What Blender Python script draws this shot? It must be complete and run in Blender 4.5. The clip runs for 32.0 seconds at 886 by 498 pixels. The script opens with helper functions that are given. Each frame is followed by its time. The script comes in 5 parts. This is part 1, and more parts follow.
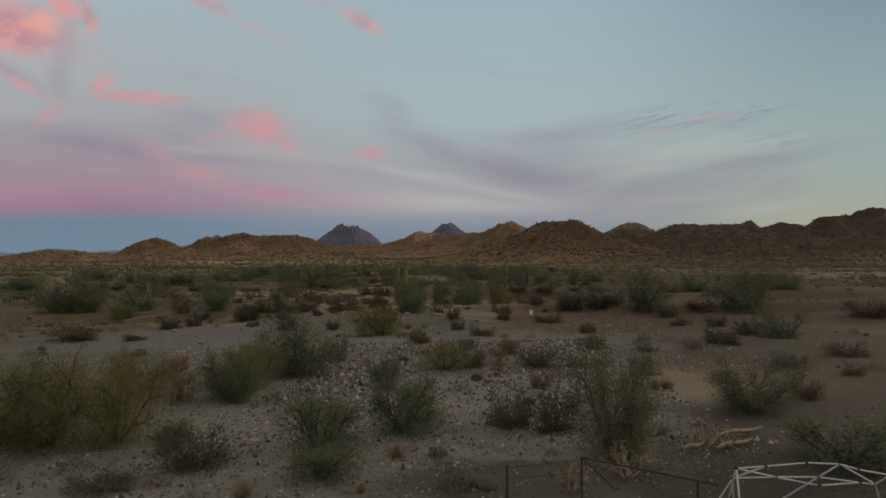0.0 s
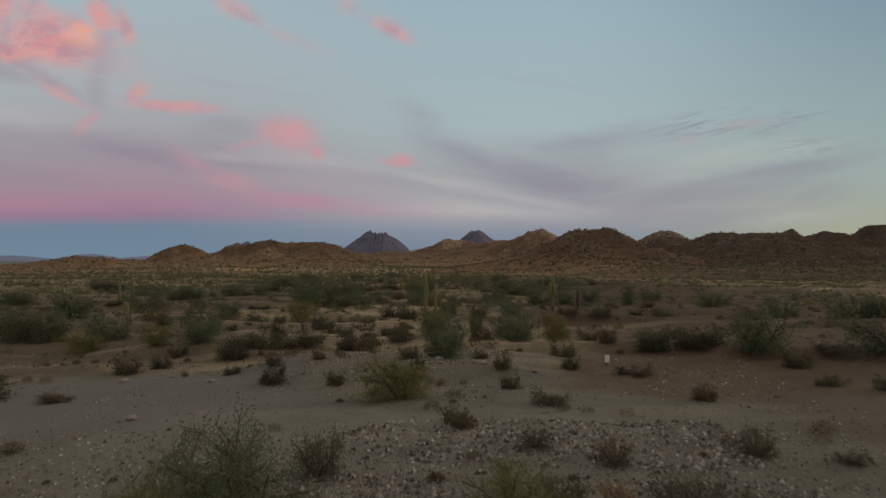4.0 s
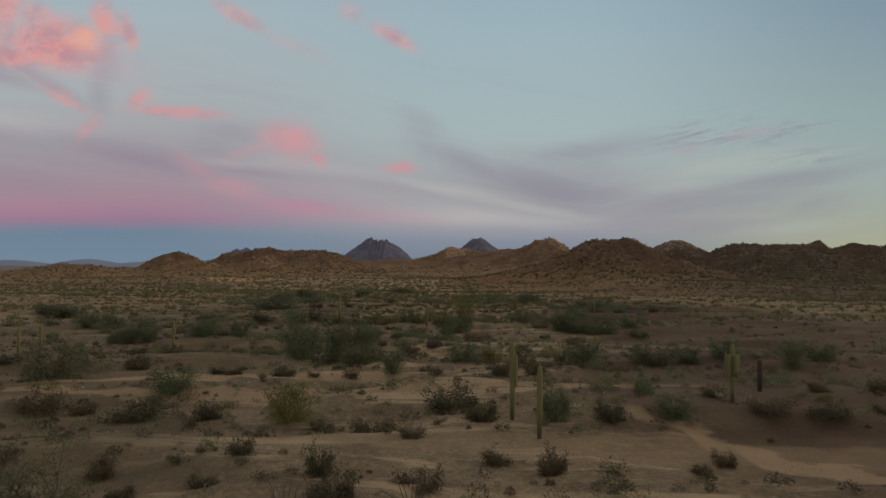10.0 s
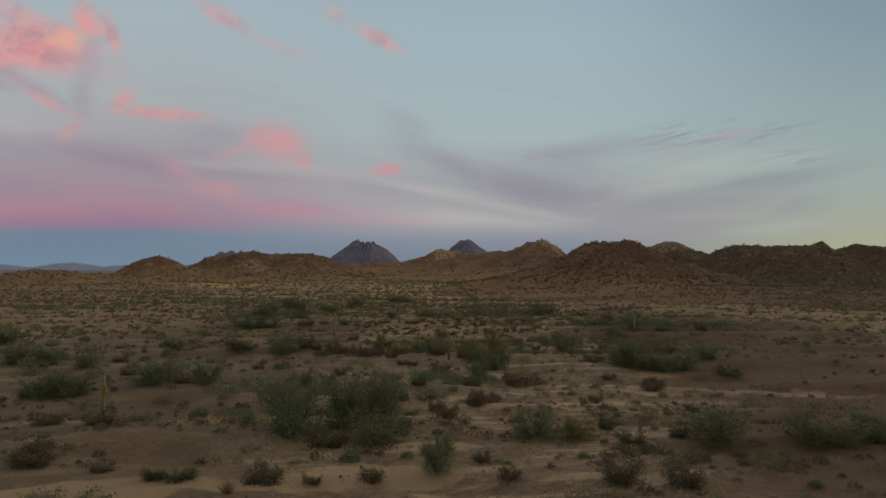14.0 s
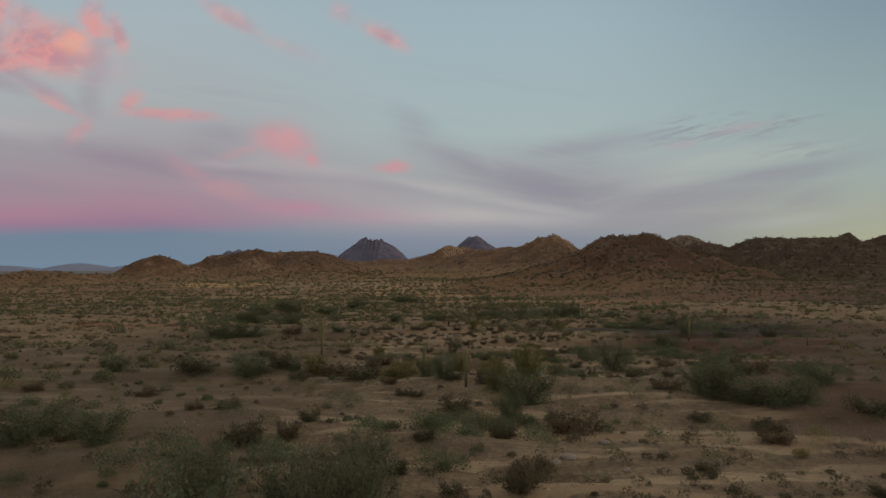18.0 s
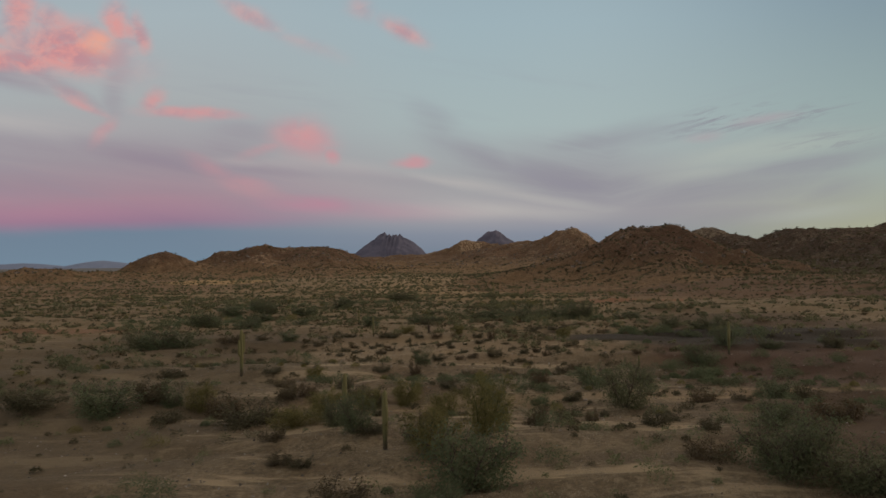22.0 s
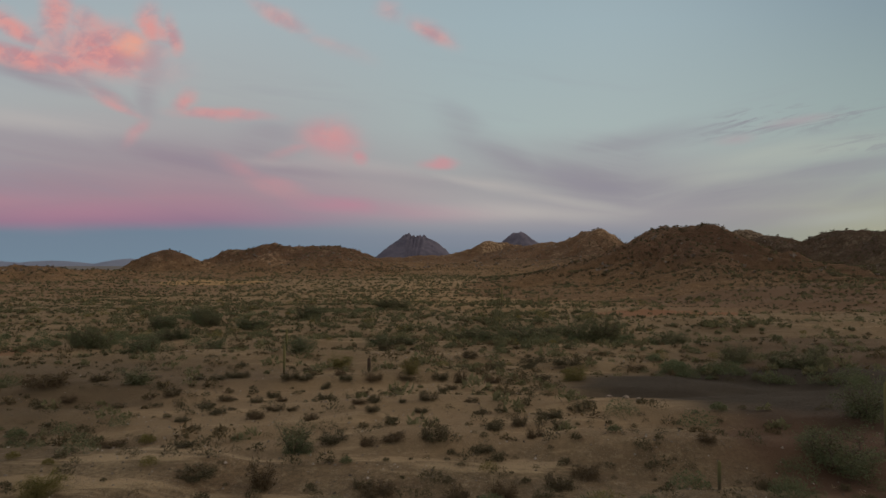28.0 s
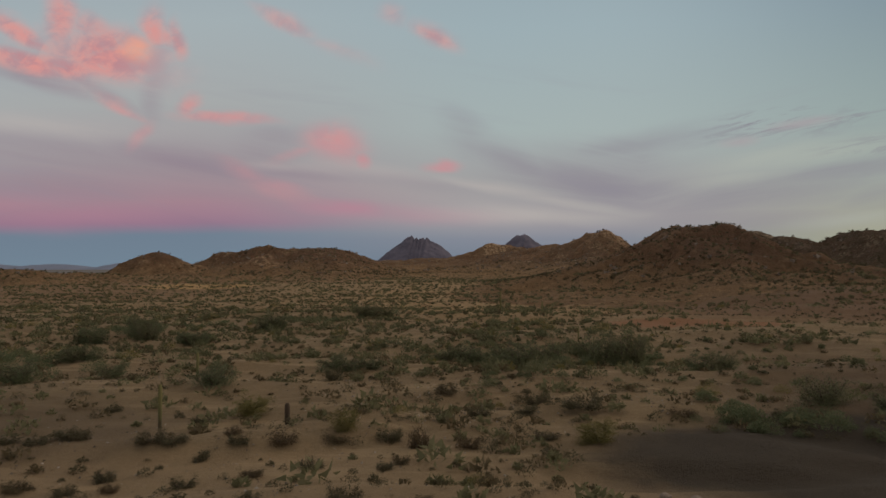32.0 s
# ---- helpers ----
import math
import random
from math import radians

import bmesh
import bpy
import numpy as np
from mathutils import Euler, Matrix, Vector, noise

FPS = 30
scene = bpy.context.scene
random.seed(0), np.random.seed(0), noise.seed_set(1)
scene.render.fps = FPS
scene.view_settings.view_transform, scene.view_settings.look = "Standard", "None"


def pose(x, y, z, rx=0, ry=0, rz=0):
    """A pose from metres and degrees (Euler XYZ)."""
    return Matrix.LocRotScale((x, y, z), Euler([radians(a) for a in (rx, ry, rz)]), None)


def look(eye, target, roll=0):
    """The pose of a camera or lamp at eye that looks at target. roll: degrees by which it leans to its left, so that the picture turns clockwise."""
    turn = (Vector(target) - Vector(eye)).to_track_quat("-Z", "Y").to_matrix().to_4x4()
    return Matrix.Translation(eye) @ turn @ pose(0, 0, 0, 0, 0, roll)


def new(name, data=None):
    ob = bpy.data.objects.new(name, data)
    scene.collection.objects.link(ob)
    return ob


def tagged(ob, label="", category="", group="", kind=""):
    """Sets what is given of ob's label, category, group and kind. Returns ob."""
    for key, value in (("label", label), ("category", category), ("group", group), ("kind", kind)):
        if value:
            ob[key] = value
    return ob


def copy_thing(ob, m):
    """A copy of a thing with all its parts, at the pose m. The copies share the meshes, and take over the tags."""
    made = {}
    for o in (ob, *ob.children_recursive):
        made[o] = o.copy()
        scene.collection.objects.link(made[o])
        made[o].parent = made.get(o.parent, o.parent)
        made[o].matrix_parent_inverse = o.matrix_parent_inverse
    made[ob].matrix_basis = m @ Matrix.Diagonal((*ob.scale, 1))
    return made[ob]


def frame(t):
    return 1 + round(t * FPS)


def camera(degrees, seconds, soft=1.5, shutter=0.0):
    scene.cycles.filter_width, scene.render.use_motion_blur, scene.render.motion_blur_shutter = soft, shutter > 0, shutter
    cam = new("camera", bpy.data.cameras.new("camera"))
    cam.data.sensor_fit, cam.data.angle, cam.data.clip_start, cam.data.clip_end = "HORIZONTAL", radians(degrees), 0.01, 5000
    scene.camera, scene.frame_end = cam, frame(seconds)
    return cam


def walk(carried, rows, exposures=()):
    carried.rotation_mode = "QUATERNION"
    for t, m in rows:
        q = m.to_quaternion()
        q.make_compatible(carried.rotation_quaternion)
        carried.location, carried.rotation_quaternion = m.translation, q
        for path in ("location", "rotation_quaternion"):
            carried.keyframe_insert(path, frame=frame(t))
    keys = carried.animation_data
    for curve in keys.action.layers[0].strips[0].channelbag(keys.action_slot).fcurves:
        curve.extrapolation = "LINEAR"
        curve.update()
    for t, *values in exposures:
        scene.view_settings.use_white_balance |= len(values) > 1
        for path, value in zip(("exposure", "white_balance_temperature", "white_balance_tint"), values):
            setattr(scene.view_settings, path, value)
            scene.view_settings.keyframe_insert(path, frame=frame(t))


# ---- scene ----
cam = camera(65.70, 32.0, soft=1.5, shutter=0.5)
# seconds, place in metres, turn to the left, tilt up, roll
FLIGHT = [
    (0.0, 0.55, 1.31, 5.82, -1.21, 0.42, -0.09),
    (0.5, 0.57, 2.45, 5.82, -0.82, 0.49, -0.09),
    (1.0, 0.53, 3.77, 5.85, -0.43, 0.54, 0.01),
    (1.5, 0.49, 5.37, 5.91, 0.02, 0.63, 0.04),
    (2.0, 0.45, 7.20, 6.02, 0.58, 0.72, 0.11),
    (2.5, 0.38, 9.22, 6.16, 0.92, 0.77, 0.13),
    (3.0, 0.26, 11.44, 6.33, 1.08, 0.83, 0.13),
    (3.5, 0.12, 13.73, 6.53, 1.12, 0.93, 0.16),
    (5.5, -1.45, 23.71, 7.93, 1.12, 1.16, 0.46),
    (6.0, -1.91, 26.70, 8.03, 1.15, 1.21, 0.50),
    (6.5, -2.49, 29.79, 8.18, 1.14, 1.27, 0.51),
    (7.0, -3.10, 32.92, 8.40, 1.18, 1.32, 0.55),
    (7.5, -3.78, 36.10, 8.68, 1.20, 1.39, 0.64),
    (8.0, -4.47, 39.30, 8.96, 1.22, 1.44, 0.64),
    (8.5, -5.19, 42.46, 9.21, 1.25, 1.48, 0.66),
    (9.0, -5.95, 45.60, 9.46, 1.22, 1.52, 0.65),
    (9.5, -6.74, 48.72, 9.69, 1.19, 1.57, 0.67),
    (10.0, -7.54, 51.84, 9.92, 1.16, 1.61, 0.63),
    (10.5, -8.33, 54.97, 10.17, 0.95, 1.64, 0.61),
    (11.0, -9.14, 58.12, 10.42, 0.63, 1.70, 0.56),
    (11.5, -9.91, 61.24, 10.67, 0.32, 1.70, 0.49),
    (12.0, -10.62, 64.34, 10.96, 0.10, 1.72, 0.43),
    (12.5, -11.32, 67.42, 11.25, -0.05, 1.73, 0.39),
    (13.0, -12.02, 70.50, 11.52, -0.01, 1.74, 0.33),
    (13.5, -12.72, 73.59, 11.75, 0.01, 1.73, 0.35),
    (14.0, -13.42, 76.68, 11.99, 0.03, 1.75, 0.34),
    (14.5, -14.12, 79.76, 12.22, 0.04, 1.76, 0.26),
    (16.5, -15.58, 92.15, 11.96, -0.09, 1.69, -0.13),
    (17.0, -15.13, 95.22, 11.90, -0.06, 1.64, -0.22),
    (17.5, -14.57, 98.29, 11.84, -0.07, 1.56, -0.28),
    (18.0, -13.96, 101.39, 11.80, 0.72, 1.50, -0.24),
    (18.5, -13.36, 104.55, 11.76, 1.68, 1.45, -0.18),
    (19.0, -12.79, 107.76, 11.73, 2.34, 1.39, -0.16),
    (19.5, -12.22, 110.97, 11.68, 2.33, 1.36, -0.29),
    (20.0, -11.51, 114.19, 11.62, 2.34, 1.33, -0.34),
    (20.5, -10.62, 117.41, 11.55, 2.32, 1.28, -0.38),
    (21.0, -9.55, 120.69, 11.50, 2.32, 1.22, -0.48),
    (21.5, -8.35, 123.97, 11.47, 2.32, 1.15, -0.56),
    (22.0, -7.09, 127.23, 11.43, 2.41, 1.11, -0.62),
    (22.5, -5.78, 130.48, 11.38, 2.88, 1.04, -0.69),
    (23.0, -4.38, 133.73, 11.33, 3.24, 0.98, -0.70),
    (23.5, -3.00, 137.01, 11.28, 3.47, 0.92, -0.63),
    (24.0, -1.83, 140.35, 11.23, 3.82, 0.85, -0.43),
    (24.5, -0.95, 143.73, 11.17, 4.12, 0.81, -0.33),
    (25.0, -0.37, 147.13, 11.13, 4.20, 0.81, -0.25),
    (25.5, 0.01, 150.52, 11.09, 4.28, 0.83, -0.17),
    (27.5, -0.03, 164.84, 11.31, 4.53, 1.15, 0.04),
    (28.0, -0.11, 168.16, 11.27, 4.58, 1.23, -0.04),
    (28.5, -0.17, 171.43, 11.21, 4.61, 1.30, -0.04),
    (29.0, -0.17, 174.65, 11.15, 4.64, 1.36, -0.10),
    (29.5, -0.07, 177.86, 11.09, 4.67, 1.41, -0.12),
    (30.0, 0.13, 181.06, 11.05, 4.69, 1.46, -0.20),
    (30.5, 0.43, 184.26, 11.02, 4.74, 1.48, -0.21),
    (31.0, 0.80, 187.47, 10.99, 4.73, 1.49, -0.28),
    (31.5, 1.18, 190.70, 10.96, 4.78, 1.49, -0.23),
    (32.0, 1.54, 193.91, 10.94, 4.88, 1.48, -0.12),
]


def flown(x, y, z, turn, tilt, roll):
    return pose(x, y, z, 0, 0, turn) @ pose(0, 0, 0, 90 + tilt) @ pose(0, 0, 0, 0, 0, roll)


# the picture grows a little warmer on the way
BALANCE = [(0, 0.0, 6450, 10.0), (9, 0.0, 6520, 10.5), (18, 0.0, 6600, 11.0), (25, -0.02, 6720, 12.0), (32, -0.07, 6850, 13.0)]
walk(cam, [(r[0], flown(*r[1:])) for r in FLIGHT], BALANCE)


# ---------------------------------------------------------------- light
def linear(r, g, b):
    return tuple((c / 255 / 12.92 if c < 10 else ((c / 255 + 0.055) / 1.055) ** 2.4) for c in (r, g, b)) + (1.0,)


class Nodes:
    """Short ways to build a node tree."""

    def __init__(self, tree):
        self.tree = tree
        tree.nodes.clear()

    def add(self, kind, **values):
        node = self.tree.nodes.new(kind)
        for key, value in values.items():
            if key == "operation":
                node.operation = value
            elif key == "blend_type":
                node.blend_type = value
            elif key == "data_type":
                node.data_type = value
            elif key == "vector_type":
                node.vector_type = value
            elif key == "interpolation_type":
                node.interpolation_type = value
            elif key == "noise_dimensions":
                node.noise_dimensions = value
            elif key == "feature":
                node.feature = value
        return node

    def wire(self, value, socket):
        if isinstance(value, bpy.types.NodeSocket):
            self.tree.links.new(value, socket)
        elif value is not None:
            socket.default_value = value

    def math(self, op, a, b=None, c=None):
        node = self.add("ShaderNodeMath", operation=op)
        for value, socket in zip((a, b, c), node.inputs):
            self.wire(value, socket)
        return node.outputs[0]

    def span(self, value, a, b, c=0.0, d=1.0, smooth=True):
        node = self.add("ShaderNodeMapRange", interpolation_type="SMOOTHSTEP" if smooth else "LINEAR")
        for v, socket in zip((value, a, b, c, d), node.inputs):
            self.wire(v, socket)
        return node.outputs[0]

    def mix(self, factor, a, b, blend="MIX"):
        node = self.add("ShaderNodeMix", data_type="RGBA", blend_type=blend)
        self.wire(factor, node.inputs[0])
        self.wire(a, node.inputs[6])
        self.wire(b, node.inputs[7])
        return node.outputs[2]

    def noise(self, vector, scale, detail=4.0, rough=0.55, distortion=0.0):
        node = self.add("ShaderNodeTexNoise")
        self.wire(vector, node.inputs["Vector"])
        node.inputs["Scale"].default_value = scale
        node.inputs["Detail"].default_value = detail
        node.inputs["Roughness"].default_value = rough
        node.inputs["Distortion"].default_value = distortion
        return node.outputs["Fac"]

    def ramp(self, factor, stops):
        node = self.add("ShaderNodeValToRGB")
        self.wire(factor, node.inputs[0])
        while len(node.color_ramp.elements) < len(stops):
            node.color_ramp.elements.new(0.5)
        for element, (place, colour) in zip(node.color_ramp.elements, stops):
            element.position, element.color = place, colour
        return node.outputs[0]

    def combine(self, x, y, z=0.0):
        node = self.add("ShaderNodeCombineXYZ")
        for value, socket in zip((x, y, z), node.inputs):
            self.wire(value, socket)
        return node.outputs[0]


SUN_TURN, SUN_RISE = 64.0, 4.0  # degrees to the right of the flight, degrees above the skyline

world = bpy.data.worlds.new("dusk_sky")
scene.world = world
world.use_nodes = True
sky = Nodes(world.node_tree)
way = sky.add("ShaderNodeTexCoord").outputs["Generated"]
split = sky.add("ShaderNodeSeparateXYZ")
sky.wire(way, split.inputs[0])
dx, dy, dz = split.outputs
ahead = sky.math("MAXIMUM", sky.math("ABSOLUTE", dy), 0.35)
u = sky.math("DIVIDE", dx, ahead)   # sideways slope
v = sky.math("DIVIDE", dz, ahead)   # rise
rise = sky.span(v, 0.0, 0.5, smooth=False)

left = sky.ramp(rise, [(0.0, linear(112, 134, 152)), (0.10, linear(110, 130, 149)), (0.135, linear(138, 119, 142)), (0.2, linear(163, 135, 148)),
                       (0.32, linear(158, 152, 159)), (0.5, linear(166, 173, 176)), (0.75, linear(163, 179, 186)), (1.0, linear(150, 169, 181))])
middle = sky.ramp(rise, [(0.0, linear(110, 125, 142)), (0.08, linear(132, 140, 154)), (0.14, linear(164, 162, 166)), (0.24, linear(162, 166, 168)),
                         (0.4, linear(164, 181, 183)), (0.7, linear(156, 178, 187)), (1.0, linear(144, 167, 180))])
right = sky.ramp(rise, [(0.0, linear(170, 168, 138)), (0.06, linear(168, 170, 141)), (0.14, linear(162, 168, 152)), (0.26, linear(156, 169, 165)),
                        (0.45, linear(147, 167, 168)), (0.75, linear(129, 151, 163)), (1.0, linear(120, 142, 156))])
base = sky.mix(sky.span(u, -0.50, 0.05), left, middle)
base = sky.mix(sky.span(u, 0.12, 0.66), base, right)

# thin grey-violet veils and pale streaks: sideways, rise, half width, half height, lean, strength
fold = sky.math("MULTIPLY", sky.math("MAXIMUM", sky.math("SUBTRACT", u, 0.2), 0.0), -0.42)
streak = sky.math("ADD", sky.math("ADD", v, sky.math("MULTIPLY", u, 0.21)), fold)
VEILS_LEFT = [
    (-0.667, 0.178, 0.263, 0.023, -7, 0.45), (-0.469, 0.157, 0.133, 0.023, -10, 0.7), (-0.684, 0.121, 0.171, 0.028, -2, 0.45), (-0.719, 0.296, 0.098, 0.016, -18, 0.65), (-0.528, 0.257, 0.018, 0.051, -10, 0.38),
    (-0.622, 0.275, 0.091, 0.011, -26, 0.5), (-0.347, 0.182, 0.065, 0.023, 8, 0.45), (-0.303, 0.141, 0.096, 0.009, -8, 0.4), (-0.142, 0.124, 0.136, 0.011, -8, 0.55), (-0.39, 0.099, 0.174, 0.019, -6, 0.3),
]
VEILS_RIGHT = [
    (-0.043, 0.183, 0.051, 0.029, -50, 0.36), (0.02, 0.15, 0.092, 0.026, -24, 0.57), (0.153, 0.115, 0.17, 0.044, -6, 0.71), (0.161, 0.162, 0.13, 0.019, 13, 0.43), (0.327, 0.097, 0.165, 0.025, 7, 0.62),
    (0.458, 0.126, 0.134, 0.014, 12, 0.62), (0.279, 0.066, 0.235, 0.017, 0, 0.43), (0.518, 0.096, 0.056, 0.021, 10, 0.33), (0.064, 0.1, 0.061, 0.009, -10, 0.38),
]
PALE = [
    (-0.192, 0.14, 0.107, 0.012, -8, 0.5), (-0.017, 0.117, 0.085, 0.008, -9, 0.75), (0.089, 0.094, 0.102, 0.008, -11, 0.59), (0.04, 0.075, 0.14, 0.013, -3, 0.49), (0.412, 0.155, 0.141, 0.017, 9, 0.5),
    (0.327, 0.124, 0.071, 0.01, 4, 0.4), (-0.338, 0.154, 0.04, 0.007, -4, 0.2), (-0.713, 0.22, 0.19, 0.017, -4, 0.4), (0.487, 0.064, 0.078, 0.01, 4, 0.4),
]
CIRRUS = [
    (0.366, 0.202, 0.085, 0.018, 10, 1.0), (0.474, 0.207, 0.068, 0.013, 10, 0.7), (0.511, 0.167, 0.076, 0.013, 8, 0.5),
]


def drawn(noise_scale, push, shapes, soft):
    """How strongly soft-edged, frayed ellipses of the sky cover each way."""
    fray = sky.add("ShaderNodeTexNoise")
    sky.wire(sky.combine(sky.math("MULTIPLY", u, 0.35), streak, 1.3), fray.inputs["Vector"])
    fray.inputs["Scale"].default_value, fray.inputs["Detail"].default_value = noise_scale, 5.0
    moved = sky.add("ShaderNodeVectorMath", operation="MULTIPLY_ADD")
    sky.wire(fray.outputs["Color"], moved.inputs[0])
    moved.inputs[1].default_value = (push[0], push[1], 0.0)
    sky.wire(sky.combine(sky.math("ADD", u, -push[0] / 2), sky.math("ADD", v, -push[1] / 2), 0.0), moved.inputs[2])
    total = None
    for su, sv, wide, high, lean, strength in shapes:
        place = sky.add("ShaderNodeMapping", vector_type="TEXTURE")
        sky.wire(moved.outputs[0], place.inputs["Vector"])
        place.inputs["Location"].default_value = (su, sv, 0)
        place.inputs["Rotation"].default_value = (0, 0, radians(lean))
        place.inputs["Scale"].default_value = (wide, high, 1)
        reach = sky.add("ShaderNodeVectorMath", operation="LENGTH")
        sky.wire(place.outputs[0], reach.inputs[0])
        shade = sky.span(reach.outputs["Value"], soft, 0.0, 0.0, strength)
        total = shade if total is None else sky.math("MAXIMUM", total, shade)
    return total


threads = sky.noise(sky.combine(sky.math("MULTIPLY", u, 2.2), sky.math("MULTIPLY", streak, 22.0), 3.7), 1.0, 6.0, 0.55, 0.5)
veil = sky.math("MULTIPLY", drawn(15.0, (0.05, 0.03), VEILS_LEFT + VEILS_RIGHT, 1.7), sky.span(threads, 0.30, 0.64, 0.45, 1.20))
base = sky.mix(veil, base, sky.mix(sky.span(u, -0.6, 0.3), linear(146, 134, 148), linear(139, 138, 150)))
pale = sky.math("MULTIPLY", drawn(15.0, (0.05, 0.025), PALE, 1.7), sky.span(threads, 0.30, 0.62, 0.45, 1.0))
base = sky.mix(pale, base, sky.mix(sky.span(u, -0.1, 0.4), linear(192, 186, 183), linear(178, 187, 178)))
base = sky.mix(sky.math("MULTIPLY", sky.span(threads, 0.52, 0.75), sky.math("MULTIPLY", sky.span(v, 0.40, 0.2), sky.span(v, 0.06, 0.12, 0.0, 0.25))), base, linear(146, 148, 162))

# fine cirrus
curl = sky.noise(sky.combine(sky.math("MULTIPLY", u, 9.0), sky.math("MULTIPLY", sky.math("SUBTRACT", v, sky.math("MULTIPLY", u, 0.20)), 70.0), 8.1), 1.0, 7.0, 0.68, 1.4)
wisp = sky.math("MULTIPLY", drawn(26.0, (0.05, 0.03), CIRRUS, 1.6), sky.span(curl, 0.44, 0.62, 0.0, 0.85))
base = sky.mix(wisp, base, linear(136, 136, 148))

# pink puffs and the low band of rose light: sideways, rise, half width, half height, lean, strength
PUFFS_HIGH = [
    (-0.596, 0.328, 0.096, 0.048, -6, 1), (-0.567, 0.335, 0.046, 0.034, -20, 1), (-0.668, 0.313, 0.074, 0.025, -14, 0.89), (-0.733, 0.321, 0.1, 0.021, -14, 0.89), (-0.743, 0.37, 0.077, 0.019, -30, 0.79),
    (-0.678, 0.386, 0.03, 0.055, 8, 0.73), (-0.628, 0.37, 0.051, 0.023, -20, 0.63), (-0.528, 0.367, 0.027, 0.034, 20, 0.79), (-0.49, 0.345, 0.018, 0.038, 8, 0.68), (-0.524, 0.297, 0.074, 0.04, -10, 0.32),
    (-0.322, 0.373, 0.061, 0.016, -28, 0.53), (-0.244, 0.324, 0.072, 0.018, -24, 0.29), (-0.159, 0.375, 0.03, 0.022, -30, 0.37), (-0.096, 0.342, 0.043, 0.022, -28, 0.63), (-0.635, 0.33, 0.12, 0.055, -8, 0.62),
    (-0.7, 0.345, 0.09, 0.03, -12, 0.4), (-0.508, 0.356, 0.03, 0.022, -30, 0.6),
]
PUFFS_LOW = [
    (-0.581, 0.248, 0.055, 0.01, -28, 0.54), (-0.55, 0.203, 0.015, 0.036, -32, 0.45), (-0.474, 0.249, 0.024, 0.019, 30, 0.62), (-0.417, 0.228, 0.089, 0.01, -6, 0.67), (-0.382, 0.222, 0.059, 0.008, -3, 0.45),
    (-0.245, 0.187, 0.055, 0.035, -12, 0.7), (-0.208, 0.16, 0.018, 0.014, -30, 0.62), (-0.299, 0.168, 0.054, 0.01, 12, 0.4), (-0.085, 0.153, 0.031, 0.01, -4, 0.65), (-0.386, 0.144, 0.059, 0.014, -26, 0.36),
    (-0.333, 0.12, 0.065, 0.013, -14, 0.4),
]
GLOW_BAND = [
    (-0.243, 0.085, 0.075, 0.013, -4, 0.7), (-0.638, 0.077, 0.229, 0.023, 0, 0.37), (-0.39, 0.081, 0.153, 0.021, -3, 0.27), (-0.133, 0.079, 0.11, 0.013, -3, 0.27), (-0.767, 0.094, 0.163, 0.026, 0, 0.25),
    (0.42, 0.201, 0.044, 0.007, 8, 0.21), (0.335, 0.177, 0.025, 0.007, 8, 0.19),
]
pink = drawn(17.0, (0.045, 0.040), PUFFS_HIGH + PUFFS_LOW, 1.55)
grain = sky.noise(sky.combine(u, sky.math("MULTIPLY", streak, 1.6), 5.0), 30.0, 7.0, 0.60, 0.5)
pink = sky.math("MULTIPLY", sky.span(pink, 0.0, 0.95), sky.span(grain, 0.26, 0.58, 0.72, 1.05))
billow = sky.noise(sky.combine(u, sky.math("MULTIPLY", v, 1.4), 2.0), 22.0, 5.0, 0.55, 0.4)
glow = sky.mix(sky.span(billow, 0.40, 0.60), linear(190, 138, 146), linear(222, 150, 146))
core = sky.math("MULTIPLY", drawn(17.0, (0.03, 0.03), [(-0.556, 0.340, 0.034, 0.024, -25, 1.0), (-0.245, 0.190, 0.020, 0.014, 0, 0.4)], 1.4), 0.8)
glow = sky.mix(core, glow, linear(236, 168, 144))
glow = sky.mix(sky.span(v, 0.12, 0.34), linear(206, 144, 152), glow)
base = sky.mix(sky.math("MULTIPLY", pink, 0.88), base, glow)
rose = sky.math("MULTIPLY", drawn(15.0, (0.05, 0.02), GLOW_BAND, 1.6), sky.span(threads, 0.30, 0.6, 0.6, 1.0))
base = sky.mix(rose, base, linear(188, 132, 152))
front = sky.span(dy, -0.25, 0.25)

# the rest of the dome: clear evening sky
dome = sky.add("ShaderNodeTexSky")
dome.sky_type = "NISHITA"
dome.sun_disc = False
dome.sun_elevation, dome.sun_rotation = radians(SUN_RISE), radians(SUN_TURN)
dome.altitude, dome.air_density, dome.dust_density, dome.ozone_density = 300.0, 1.0, 1.5, 2.0
clear = sky.mix(1.0, dome.outputs[0], (0.12, 0.12, 0.12, 1.0), "MULTIPLY")
clear = sky.mix(sky.span(sky.noise(way, 2.2, 5, 0.6), 0.35, 0.6, 0.55, 0.85), clear, linear(196, 182, 168))
base = sky.mix(sky.math("MULTIPLY", sky.span(dz, 0.62, 0.36), sky.math("ADD", sky.math("MULTIPLY", front, 0.6), 0.4)), clear, base)
below = sky.span(dz, -0.02, -0.002)
base = sky.mix(below, linear(80, 76, 78), base)
shine = sky.add("ShaderNodeBackground")
sky.wire(base, shine.inputs[0])
shine.inputs[1].default_value = 1.0
sky.wire(shine.outputs[0], sky.add("ShaderNodeOutputWorld").inputs[0])

